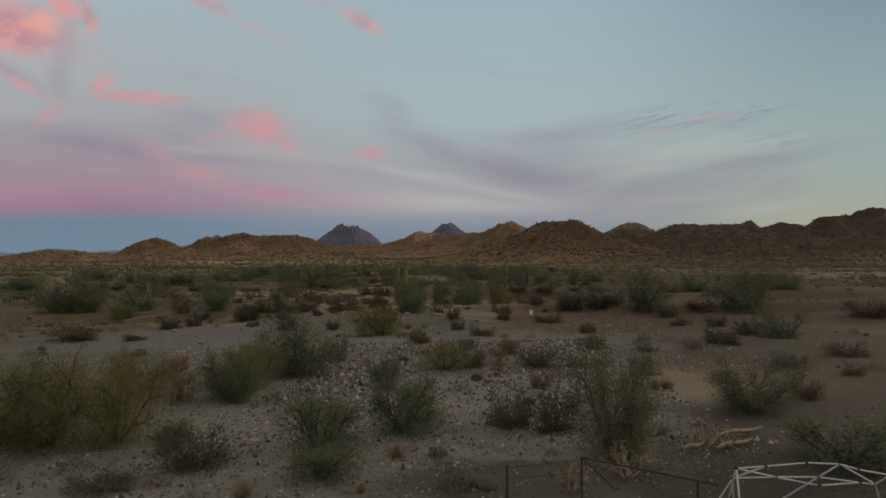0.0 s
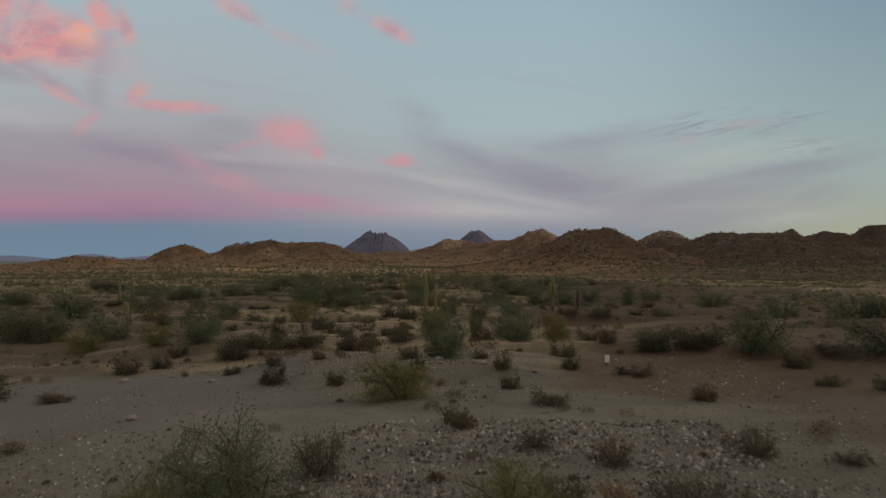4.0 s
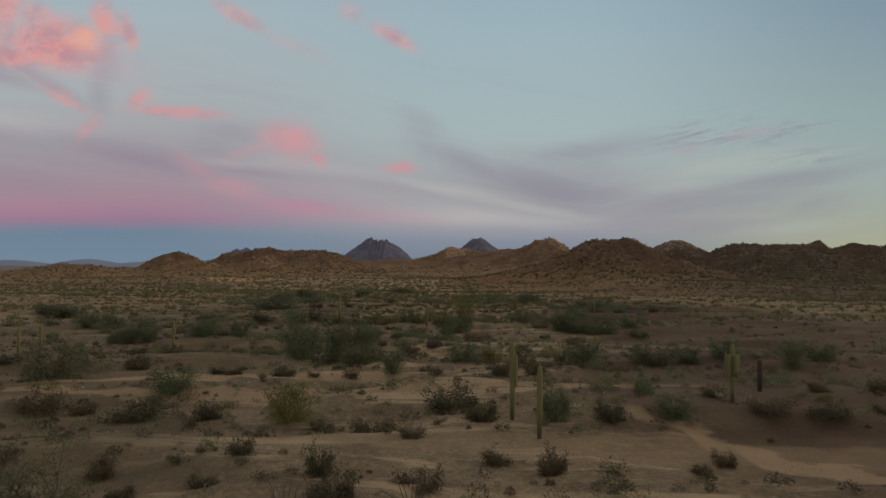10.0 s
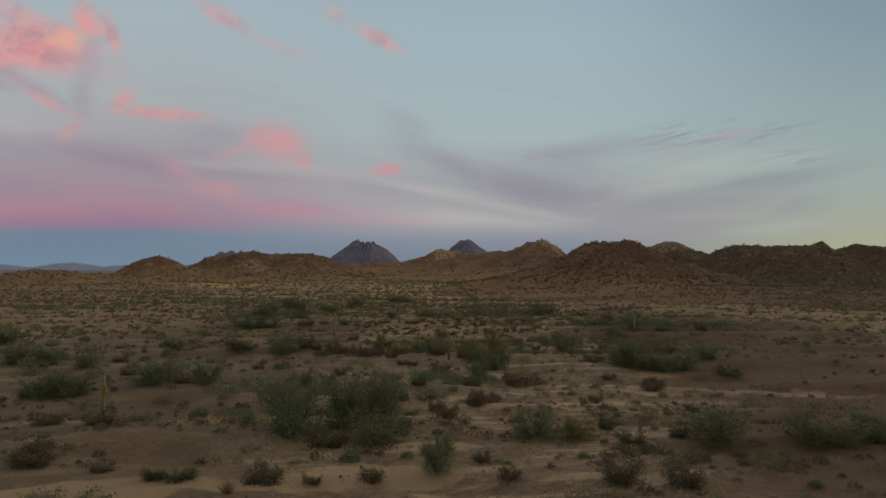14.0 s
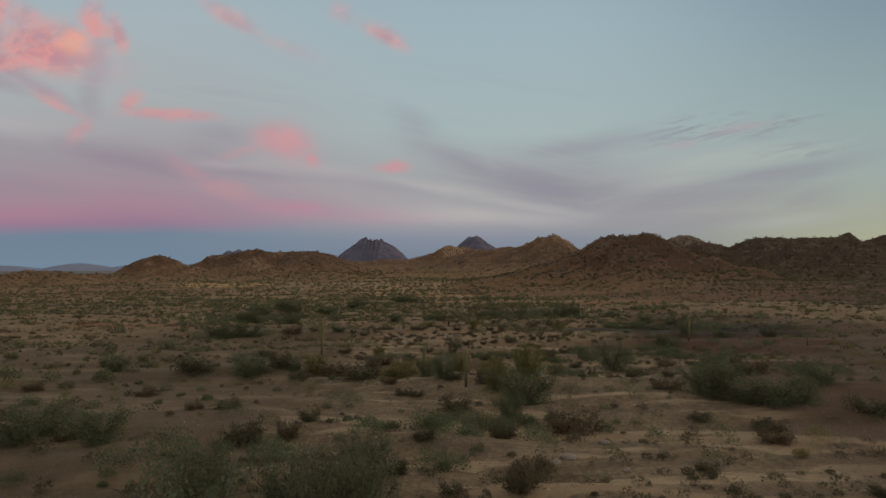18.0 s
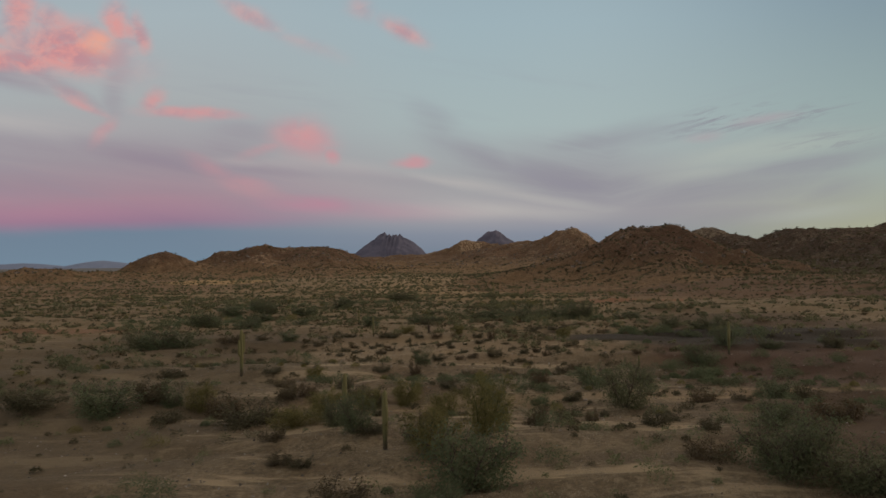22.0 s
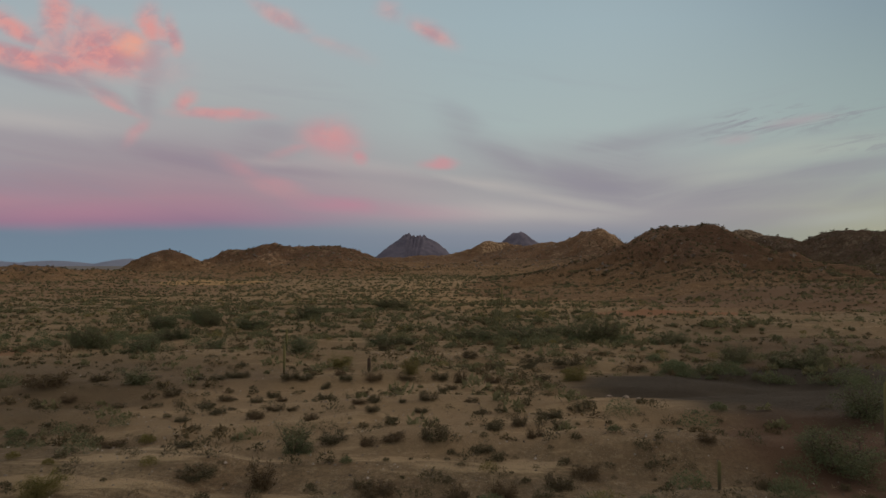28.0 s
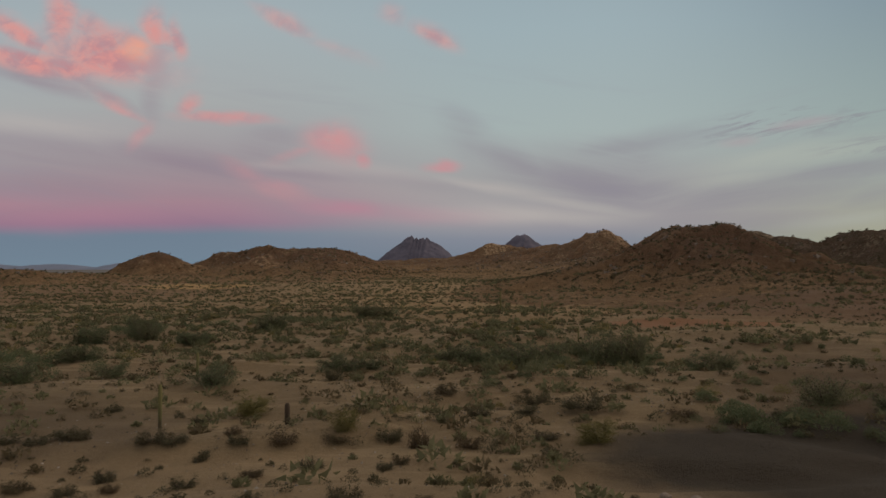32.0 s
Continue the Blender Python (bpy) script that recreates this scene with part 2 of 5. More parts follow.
sun_data = bpy.data.lights.new("evening_sun", "SUN")
sun_data.energy, sun_data.angle, sun_data.color = 0.95, radians(26), (1.0, 0.78, 0.58)
sun = new("evening_sun", sun_data)
a, e = radians(SUN_TURN), radians(16.0)
sun.matrix_world = look((0, 0, 60), (-math.sin(a) * math.cos(e), -math.cos(a) * math.cos(e), 60 - math.sin(e)))


# ---------------------------------------------------------------- shape of the land
rng = np.random.default_rng(7)
LATTICE = rng.random((256, 256))


def value_noise(x, y):
    xi, yi = np.floor(x).astype(int), np.floor(y).astype(int)
    fx, fy = x - xi, y - yi
    fx, fy = fx * fx * (3 - 2 * fx), fy * fy * (3 - 2 * fy)
    a, b = LATTICE[xi % 256, yi % 256], LATTICE[(xi + 1) % 256, yi % 256]
    c, d = LATTICE[xi % 256, (yi + 1) % 256], LATTICE[(xi + 1) % 256, (yi + 1) % 256]
    return (a * (1 - fx) + b * fx) * (1 - fy) + (c * (1 - fx) + d * fx) * fy


def rough(x, y, size, octaves=4):
    """Layered noise from -1 to 1; size: metres of its broadest swell."""
    total, reach, part_of = 0.0, 0.0, 1.0
    for k in range(octaves):
        total = total + part_of * (2 * value_noise(x / size + 17.3 * k, y / size + 5.7 * k) - 1)
        reach, part_of, size = reach + part_of, part_of * 0.5, size * 0.5
    return total / reach


# x, y, height, half widths across and along: hills round the plain
HILLS_LEFT = [
    (-346, 640, 14, 40, 38), (-316, 804, 29, 33, 34), (-247, 862, 33, 62, 25), (-193, 880, 33, 79, 108), (-161, 885, 21, 41, 53),
    (-219, 890, 23, 64, 65), (-297, 850, 14, 37, 53), (-409, 760, 6, 98, 62), (-317, 690, 10, 70, 43),
]
HILLS_AHEAD = [
    (-143, 1500, 32, 195, 109), (-8, 1533, 61, 84, 38), (79, 1330, 51, 89, 139), (128, 1072, 64, 41, 134), (85, 900, 22, 75, 80),
    (20, 1000, 20, 130, 90), (33, 1420, 47, 86, 119), (127, 1180, 57, 87, 77),
]
HILLS_NEAR = [
    (110, 610, 38, 56, 89), (134, 590, 34, 16, 35), (145, 625, 26, 40, 69),
]
HILLS_RIGHT = [
    (271, 745, 38, 32, 112), (311, 722, 39, 62, 139), (335, 710, 39, 15, 26), (370, 697, 41, 33, 91), (415, 690, 47, 44, 91),
    (453, 676, 52, 41, 101), (522, 660, 55, 68, 110), (240, 560, 14, 110, 80), (346, 740, 18, 116, 110), (226, 775, 38, 36, 70),
]
HILLS_BACK = [
    (373, 1236, 67, 98, 79),
]


def ease(value):
    value = np.clip(value, 0, 1)
    return value * value * (3 - 2 * value)


def apron(x, y):
    """The long slopes of wash-out that lead up to the hills."""
    near = 5.5 * ease((x - 40) / 75) * ease((y - 340) / 110)
    return (near + 3.0 * ease((y - 470) / 180)) * ease((1500 - y) / 400) * ease((900 - np.abs(x)) / 300)


def flat(x, y):
    z = 0.35 - 0.0075 * np.clip(y - 60, 0, 420) + 0.016 * np.clip(x, -60, 60) * np.clip(1 - y / 600, 0, 1)
    swell = 0.35 * rough(x, y, 34, 3) + 0.10 * rough(x + 90, y, 5, 3)
    bank = rough(x * 0.35 + 60, y, 16, 3)
    swell = swell + 0.45 * np.clip(bank * 7, -1, 1) * np.clip((y - 45) / 40, 0, 1)
    swell = swell + 0.30 * np.clip(rough(x * 0.45 + 210, y + 31, 8, 3) * 11, -1, 1) * np.clip((y - 30) / 30, 0, 1)
    wash = -1.5 * np.exp(-((y - 293 - 2.5 * rough(x, y, 30, 2)) / 9) ** 2) * ease((75 - np.abs(x - 8)) / 30)
    return z + swell * np.clip(1.2 - y / 900, 0.2, 1) + wash


def plain(x, y):
    return flat(x, y) + apron(x, y)


def raised(x, y, up):
    """A hill that grows out of the apron without standing on top of it."""
    return flat(x, y) + (np.maximum(up, 0) ** 2.6 + apron(x, y) ** 2.6) ** (1 / 2.6)


def relief(x, y):
    """What bends, furrows and roughens every hill at a place."""
    bend_x, bend_y = x + 12 * rough(x, y + 300, 60, 3), y + 12 * rough(x + 500, y, 60, 3)
    return bend_x, bend_y, rough(x, y, 26, 4), 1 - np.abs(rough(x, y, 46, 4)), rough(x + 40, y, 11, 3), rough(x, y + 70, 5, 2)


def hill_rise(hill, given):
    cx, cy, high, wide, deep = hill
    bend_x, bend_y, lumps, gully, crags, fine = given
    reach = np.sqrt(((bend_x - cx) / wide) ** 2 + ((bend_y - cy) / deep) ** 2)
    shape = np.exp(-(np.sqrt(reach * reach + 0.03) - 0.17) ** 1.25 * 0.95)
    rise = high * (shape * (1 + 0.10 * lumps) + 0.38 * (gully - 0.82) * np.clip(shape * 2.2, 0, 1) * (1 - shape) ** 0.5)
    # spurs and gullies that run down the face turned to the plain
    away = np.hypot(bend_x - cx, bend_y - cy) + 6.0
    side, ahead_ = (bend_x - cx) / away, (bend_y - cy) / away
    spur = 1 - 2 * np.abs(rough(side * 62 + cx + 0.10 * (bend_x - cx), ahead_ * 62 + cy + 0.10 * (bend_y - cy), 17, 3))
    rise = rise + high * 0.30 * (spur - 0.55) * shape * (1 - shape) * np.clip((cy - bend_y) / deep * 1.6, 0, 1) * 4 * 0.55
    return rise - 0.05 * high + (1.8 * crags + 1.1 * fine) * np.clip(shape * 3 - 0.2, 0, 1)


def range_rise(hills, given):
    """The hills of one range, grown together."""
    total = 0.0
    for hill in hills:
        total = total + np.maximum(hill_rise(hill, given), 0) ** 3.5
    return total ** (1 / 3.5)


def land(x, y):
    x, y = np.asarray(x, float), np.asarray(y, float)
    up, given = np.zeros(np.shape(x)), relief(x, y)
    for hills in (HILLS_LEFT, HILLS_AHEAD, HILLS_NEAR, HILLS_RIGHT, HILLS_BACK):
        up = np.maximum(up, range_rise(hills, given))
    return raised(x, y, up)


def land_at(x, y):
    return float(land(np.array([x]), np.array([y]))[0])


def mesh_of(name, points, faces, material, smooth=False, sizes=None):
    """A mesh from arrays of points and of triangles or quads."""
    points, faces = np.asarray(points, np.float32), np.asarray(faces, np.int32)
    me = bpy.data.meshes.new(name)
    me.vertices.add(len(points))
    me.vertices.foreach_set("co", points.ravel())
    corners = faces.shape[1]
    me.loops.add(faces.size)
    me.loops.foreach_set("vertex_index", faces.ravel())
    me.polygons.add(len(faces))
    me.polygons.foreach_set("loop_start", np.arange(0, faces.size, corners, dtype=np.int32))
    me.polygons.foreach_set("loop_total", np.full(len(faces), corners, np.int32))
    me.polygons.foreach_set("use_smooth", np.full(len(faces), smooth))
    me.materials.append(material)
    me.update(calc_edges=True)
    return me


def sheet(xs, ys, height):
    gx, gy = np.meshgrid(xs, ys)
    points = np.stack([gx.ravel(), gy.ravel(), height(gx.ravel(), gy.ravel())], 1)
    n, m = len(xs), len(ys)
    i = (np.arange(m - 1)[:, None] * n + np.arange(n - 1)).ravel()
    return points, np.stack([i, i + 1, i + n + 1, i + n], 1)


def steps(*spans):
    """Coordinates from spans of (start, end, step)."""
    return np.concatenate([np.arange(a, b, s) for a, b, s in spans])


# ---------------------------------------------------------------- materials
def fresh(name, roughness=0.9):
    mat = bpy.data.materials.new(name)
    mat.use_nodes = True
    n = Nodes(mat.node_tree)
    shader = n.add("ShaderNodeBsdfPrincipled")
    shader.inputs["Roughness"].default_value = roughness
    shader.inputs["Specular IOR Level"].default_value = 0.2
    n.wire(shader.outputs[0], n.add("ShaderNodeOutputMaterial").inputs[0])
    place = n.add("ShaderNodeNewGeometry").outputs["Position"]
    return mat, n, shader, place


def bumped(n, shader, height, depth, strength=0.6):
    bump = n.add("ShaderNodeBump")
    bump.inputs["Strength"].default_value, bump.inputs["Distance"].default_value = strength, depth
    n.wire(height, bump.inputs["Height"])
    n.wire(bump.outputs[0], shader.inputs["Normal"])


SAND, DARK_GROUND, GREY_WASH, RED_SOIL = (0.265, 0.200, 0.134), (0.036, 0.031, 0.026), (0.195, 0.192, 0.172), (0.105, 0.070, 0.046)
# dark rows at either side: real dark soil, plus lens falloff painted in
SOILS_AND_FALLOFF = [
    (-40, 330, 420, 110, 0, (0.200, 0.148, 0.092), 0.6), (-60, 700, 460, 310, 0, (0.240, 0.172, 0.102), 0.8), (-320, 540, 190, 170, 0, (0.165, 0.104, 0.066), 0.7), (46, 120, 36, 190, 0, (0.074, 0.052, 0.038), 0.8),
    (30, 95, 20, 40, 0, (0.085, 0.058, 0.042), 0.55), (34, 165, 22, 30, 8, (0.085, 0.058, 0.042), 0.55), (-34, 48, 20, 60, 0, (0.100, 0.080, 0.057), 0.6),
    (31, 214, 17, 13, 0, (0.096, 0.060, 0.043), 0.8), (32, 214, 15, 22, -20, (0.080, 0.050, 0.038), 0.8), (34, 50, 16, 30, 0, (0.080, 0.058, 0.044), 0.7),
    (20, 122, 16, 20, 0, (0.085, 0.060, 0.044), 0.6), (85, 410, 75, 60, 0, (0.150, 0.092, 0.058), 0.75), (165, 430, 95, 100, 0, (0.094, 0.060, 0.042), 0.8),
    (230, 400, 130, 190, 0, (0.085, 0.056, 0.040), 0.7), (-88, 266, 20, 6, 0, (0.195, 0.105, 0.064), 0.7),
    (-42, 238, 22, 16, 0, (0.110, 0.084, 0.060), 0.7), (-56, 150, 32, 120, 0, (0.098, 0.077, 0.053), 0.65), (14, 112, 14, 26, 0, (0.082, 0.058, 0.043), 0.75),
    (22, 74, 14, 18, 0, (0.082, 0.060, 0.045), 0.7), (-183, 596, 38, 32, 0, (0.360, 0.245, 0.122), 0.8), (5, 540, 75, 190, 0, (0.285, 0.205, 0.122), 0.65), (100, 435, 75, 75, 0, (0.132, 0.086, 0.057), 0.85), (42, 346, 20, 14, 0, (0.205, 0.102, 0.060), 0.8),
]
FLATS_AND_SHADE = [
    (31, 237, 25, 18, 0, DARK_GROUND, 0.97), (-2, 26, 44, 36, 0, (0.124, 0.126, 0.109), 0.8), (15, 56, 10, 8, 0, RED_SOIL, 0.8),
    (13.2, 29.3, 6, 4.5, 20, SAND, 0.6), (-16.5, 50, 10, 9, 20, (0.138, 0.136, 0.130), 0.88), (0, 23, 12, 11, 0, GREY_WASH, 0.8),
    (-3, 39.6, 12, 7, 0, GREY_WASH, 0.4), (13, 88, 14, 1.6, -50, SAND, 0.85), (-26, 117, 22, 2.2, 12, SAND, 0.85),
    (-20, 108, 32, 1.8, -2, SAND, 0.8), (15, 19, 7, 10, 0, (0.064, 0.054, 0.043), 0.7),
    # the row at (4.5, 16.6): dark soil with the brush's shade painted in
    (4.5, 16.6, 5, 3.2, 0, (0.055, 0.049, 0.040), 0.7), (21, 41, 8, 16, 0, (0.085, 0.066, 0.052), 0.6), (18, 33, 6, 6, 0, (0.090, 0.066, 0.050), 0.6), (-32, 136, 5, 3.5, 0, (0.300, 0.215, 0.120), 0.8),
]
# the row at (9.5, 17.6) paints shade below the bushes over dark soil
TRACKS_SHADE_AND_HAZE = [
    (-20, 136, 30, 1.4, 6, SAND, 0.7), (6, 152, 26, 2.0, -8, SAND, 0.6), (4, 190, 30, 2.2, 5, SAND, 0.6),
    (0, 66, 24, 2.0, 8, SAND, 0.5), (-10, 225, 26, 14, 0, SAND, 0.45), (0, 92, 26, 3, -4, SAND, 0.4),
    # last row here: blue-grey distance haze put into the far plain's colour
    (22, 78, 12, 12, 0, RED_SOIL, 0.7), (9.5, 17.6, 5, 3, 0, DARK_GROUND, 0.5), (-2500, 3000, 2300, 2300, 0, (0.13, 0.135, 0.15), 0.9),
]


def soil_material():
    mat, n, shader, place = fresh("desert_soil", 0.95)
    xyz = n.add("ShaderNodeSeparateXYZ")
    n.wire(place, xyz.inputs[0])
    broad = n.noise(place, 0.035, 5, 0.6)
    patch = n.noise(place, 0.22, 5, 0.6)
    fine = n.noise(place, 3.5, 6, 0.7)
    colour = n.mix(n.span(patch, 0.38, 0.62), (0.152, 0.117, 0.078, 1), (0.205, 0.163, 0.112, 1))
    colour = n.mix(n.math("MULTIPLY", n.span(broad, 0.48, 0.64), 0.8), colour, (0.150, 0.102, 0.067, 1))
    colour = n.mix(n.span(n.noise(place, 0.75, 5, 0.7), 0.44, 0.66, 0.0, 0.75), colour, (0.098, 0.078, 0.052, 1))
    colour = n.mix(n.span(n.noise(place, 0.11, 4, 0.6), 0.50, 0.66, 0.0, 0.6), colour, (0.235, 0.190, 0.132, 1))
    colour = n.mix(n.span(fine, 0.36, 0.68, 0.0, 0.8), colour, (0.080, 0.064, 0.045, 1))
    colour = n.mix(n.span(n.noise(place, 1.7, 7, 0.8), 0.50, 0.64, 0.0, 0.7), colour, (0.250, 0.205, 0.148, 1))
    colour = n.mix(n.span(n.noise(place, 0.5, 8, 0.8), 0.54, 0.66, 0.0, 0.65), colour, (0.085, 0.070, 0.045, 1))
    banded = n.noise(n.combine(n.math("MULTIPLY", xyz.outputs[0], 0.22), xyz.outputs[1], 0.0), 0.30, 5, 0.65)
    colour = n.mix(n.span(banded, 0.52, 0.61, 0.0, 0.75), colour, (0.330, 0.265, 0.185, 1))
    colour = n.mix(n.span(banded, 0.45, 0.36, 0.0, 0.5), colour, (0.092, 0.070, 0.050, 1))
    stones = n.add("ShaderNodeTexVoronoi")
    n.wire(place, stones.inputs["Vector"])
    stones.inputs["Scale"].default_value = 9.0
    pebble = n.math("MULTIPLY", n.span(stones.outputs["Distance"], 0.42, 0.22), n.span(n.noise(place, 0.35, 4), 0.38, 0.55))
    tone_ = n.add("ShaderNodeSeparateXYZ")
    n.wire(stones.outputs["Color"], tone_.inputs[0])
    colour = n.mix(n.math("MULTIPLY", pebble, 0.8), colour, n.mix(tone_.outputs[0], (0.085, 0.072, 0.060, 1), (0.33, 0.285, 0.24, 1)))
    # bare tracks, sandy flats, dark stony pavement, and painted shade, falloff and haze: x, y, half widths, lean,
    # colour, strength
    wander = n.add("ShaderNodeTexNoise")
    n.wire(place, wander.inputs["Vector"])
    wander.inputs["Scale"].default_value, wander.inputs["Detail"].default_value = 0.22, 4.0
    moved = n.add("ShaderNodeVectorMath", operation="MULTIPLY_ADD")
    n.wire(wander.outputs["Color"], moved.inputs[0])
    moved.inputs[1].default_value = (9.0, 9.0, 0.0)
    n.wire(place, moved.inputs[2])
    for px_, py_, wide, deep, lean, tint, strength in SOILS_AND_FALLOFF + FLATS_AND_SHADE + TRACKS_SHADE_AND_HAZE:
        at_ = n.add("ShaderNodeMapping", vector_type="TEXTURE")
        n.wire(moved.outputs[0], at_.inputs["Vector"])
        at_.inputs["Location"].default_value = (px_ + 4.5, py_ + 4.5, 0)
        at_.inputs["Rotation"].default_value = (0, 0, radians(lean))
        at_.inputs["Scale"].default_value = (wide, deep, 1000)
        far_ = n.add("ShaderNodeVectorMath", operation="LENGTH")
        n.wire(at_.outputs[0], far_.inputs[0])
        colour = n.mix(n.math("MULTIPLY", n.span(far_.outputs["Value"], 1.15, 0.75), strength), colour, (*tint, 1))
    colour = n.mix(1.0, colour, (1.18, 1.18, 1.09, 1), "MULTIPLY")
    n.wire(colour, shader.inputs["Base Color"])
    bumped(n, shader, n.math("ADD", fine, n.math("MULTIPLY", pebble, 0.5)), 0.12, 0.9)
    return mat


def hill_material(name, tone):
    mat, n, shader, place = fresh(name, 0.95)
    tops = []
    broad = n.noise(place, 0.02, 5, 0.65)
    patch = n.noise(place, 0.12, 6, 0.7)
    fine = n.noise(place, 0.9, 6, 0.75)
    colour = n.mix(n.span(broad, 0.40, 0.62), (0.135, 0.090, 0.066, 1), (0.195, 0.130, 0.092, 1))
    colour = n.mix(n.span(patch, 0.40, 0.68, 0.0, 0.6), colour, (0.080, 0.058, 0.042, 1))
    colour = n.mix(n.span(n.noise(place, 0.35, 5, 0.75), 0.42, 0.60, 0.0, 0.8), colour, (0.098, 0.076, 0.052, 1))
    colour = n.mix(n.math("MULTIPLY", n.span(n.noise(place, 0.045, 4, 0.6), 0.54, 0.62), n.span(n.noise(place, 0.5, 5, 0.7), 0.45, 0.6, 0.0, 0.8)), colour, (0.31, 0.255, 0.19, 1))
    for px_, py_, wide, deep in ((-222, 815, 10, 26), (-206, 796, 11, 20), (-192, 780, 11, 16), (-278, 806, 11, 24), (130, 1075, 30, 60), (-8, 1525, 30, 60), (84, 531, 5, 5), (98, 447, 12, 6), (360, 1200, 60, 60)):
        at_ = n.add("ShaderNodeMapping", vector_type="TEXTURE")
        n.wire(place, at_.inputs["Vector"])
        at_.inputs["Location"].default_value = (px_, py_, 0)
        at_.inputs["Scale"].default_value = (wide, deep, 1000)
        far_ = n.add("ShaderNodeVectorMath", operation="LENGTH")
        n.wire(at_.outputs[0], far_.inputs[0])
        pale = n.math("MULTIPLY", n.span(far_.outputs["Value"], 1.2, 0.5), n.span(n.noise(place, 0.20, 6, 0.8), 0.46, 0.56, 0.0, 0.85))
        colour = n.mix(pale, colour, (0.40, 0.325, 0.24, 1))
    # broad patches of darker brown on the right-hand slopes
    for px_, py_, wide, deep in ((205, 470, 80, 90), (110, 560, 34, 60), (300, 560, 120, 70)):
        at_ = n.add("ShaderNodeMapping", vector_type="TEXTURE")
        n.wire(place, at_.inputs["Vector"])
        at_.inputs["Location"].default_value = (px_, py_, 0)
        at_.inputs["Scale"].default_value = (wide, deep, 1000)
        far_ = n.add("ShaderNodeVectorMath", operation="LENGTH")
        n.wire(at_.outputs[0], far_.inputs[0])
        dark_slope = n.math("MULTIPLY", n.span(far_.outputs["Value"], 1.3, 0.5), n.span(patch, 0.35, 0.55, 0.2, 0.65))
        tops.append(dark_slope)
    up_ = n.add("ShaderNodeSeparateXYZ")
    n.wire(place, up_.inputs[0])
    foot = n.span(n.math("ADD", up_.outputs[2], n.math("MULTIPLY", patch, 8.0)), 26.0, 2.5, 0.0, 0.85)
    colour = n.mix(foot, colour, (0.215, 0.162, 0.100, 1))
    colour = n.mix(n.span(fine, 0.56, 0.70, 0.0, 0.22), colour, (0.30, 0.255, 0.170, 1))
    dots = n.noise(place, 0.22, 6, 0.8)
    cover = n.span(n.noise(place, 0.03, 4, 0.6), 0.40, 0.60)
    colour = n.mix(n.math("MULTIPLY", n.span(dots, 0.53, 0.63, 0.0, 0.7), n.math("ADD", n.math("MULTIPLY", foot, 0.8), n.math("MULTIPLY", cover, 0.12))), colour, (0.36, 0.28, 0.18, 1))
    colour = n.mix(n.span(dots, 0.46, 0.36, 0.0, 0.7), colour, (0.070, 0.054, 0.036, 1))
    for dark_slope in tops:
        colour = n.mix(dark_slope, colour, (0.118, 0.082, 0.060, 1))
    colour = n.mix(1.0, colour, (*tone, 1), "MULTIPLY")
    n.wire(colour, shader.inputs["Base Color"])
    bumped(n, shader, n.math("ADD", fine, patch), 2.0, 1.0)
    return mat


SOIL = soil_material()
# one rock in three tones: hills ahead brightened as lit, right ridge darkened as shaded
RED_ROCK, LIT_TAN_ROCK = hill_material("red_hill_rock", (1.24, 1.10, 0.97)), hill_material("lit_tan_hill_rock", (1.36, 1.23, 1.06))
SHADED_ROCK = hill_material("shaded_hill_rock", (0.76, 0.77, 0.76))

# ---------------------------------------------------------------- ground and hills
xs = steps((-4800, -1200, 120), (-1200, -400, 20), (-400, -120, 6), (-120, -44, 2), (-44, 44, 1.25), (44, 120, 2), (120, 400, 6), (400, 1200, 20), (1200, 4801, 120))
ys = steps((-400, -20, 20), (-20, 250, 1.15), (250, 480, 2.5), (480, 1000, 9), (1000, 5000, 90))
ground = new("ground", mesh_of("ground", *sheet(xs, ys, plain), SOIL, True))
tagged(ground, "dry brown desert plain of gravelly soil with faint tracks", "ground", kind="structure")

for hills, x0, x1, y0, y1, step, words in (
    (HILLS_LEFT, -640, -70, 540, 1040, 3.2, "low reddish-brown rocky hills with a pale slope"),
    (HILLS_AHEAD, -480, 300, 720, 1800, 6.0, "reddish-brown rocky hills with pale outcrops on top"),
    (HILLS_NEAR, -60, 330, 400, 860, 2.0, "broad reddish-brown hill dotted with dark bushes"),
    (HILLS_RIGHT, 120, 760, 400, 960, 3.2, "long dark brown rocky ridge dotted with scrub"),
    (HILLS_BACK, 60, 680, 920, 1560, 6.0, "brown rocky hill behind the nearer ridge"),
):
    def lift(x, y):
        inside = np.minimum(np.minimum(x - x0, x1 - step - x), np.minimum(y - y0, y1 - 1.3 * step - y))
        return raised(x, y, range_rise(hills, relief(x, y)) * np.clip(inside / 50, 0, 1)) - 0.25 - 0.8 * np.clip(1 - inside / 30, 0, 1)

    ob = new("hill", mesh_of("hill", *sheet(np.arange(x0, x1, step), np.arange(y0, y1, step * 1.3), lift), {"long": SHADED_ROCK, "brown": SHADED_ROCK, "reddish-brown": LIT_TAN_ROCK}.get(words.split()[0], RED_ROCK), True))
    tagged(ob, words, "hill", "rocky hills round the plain")


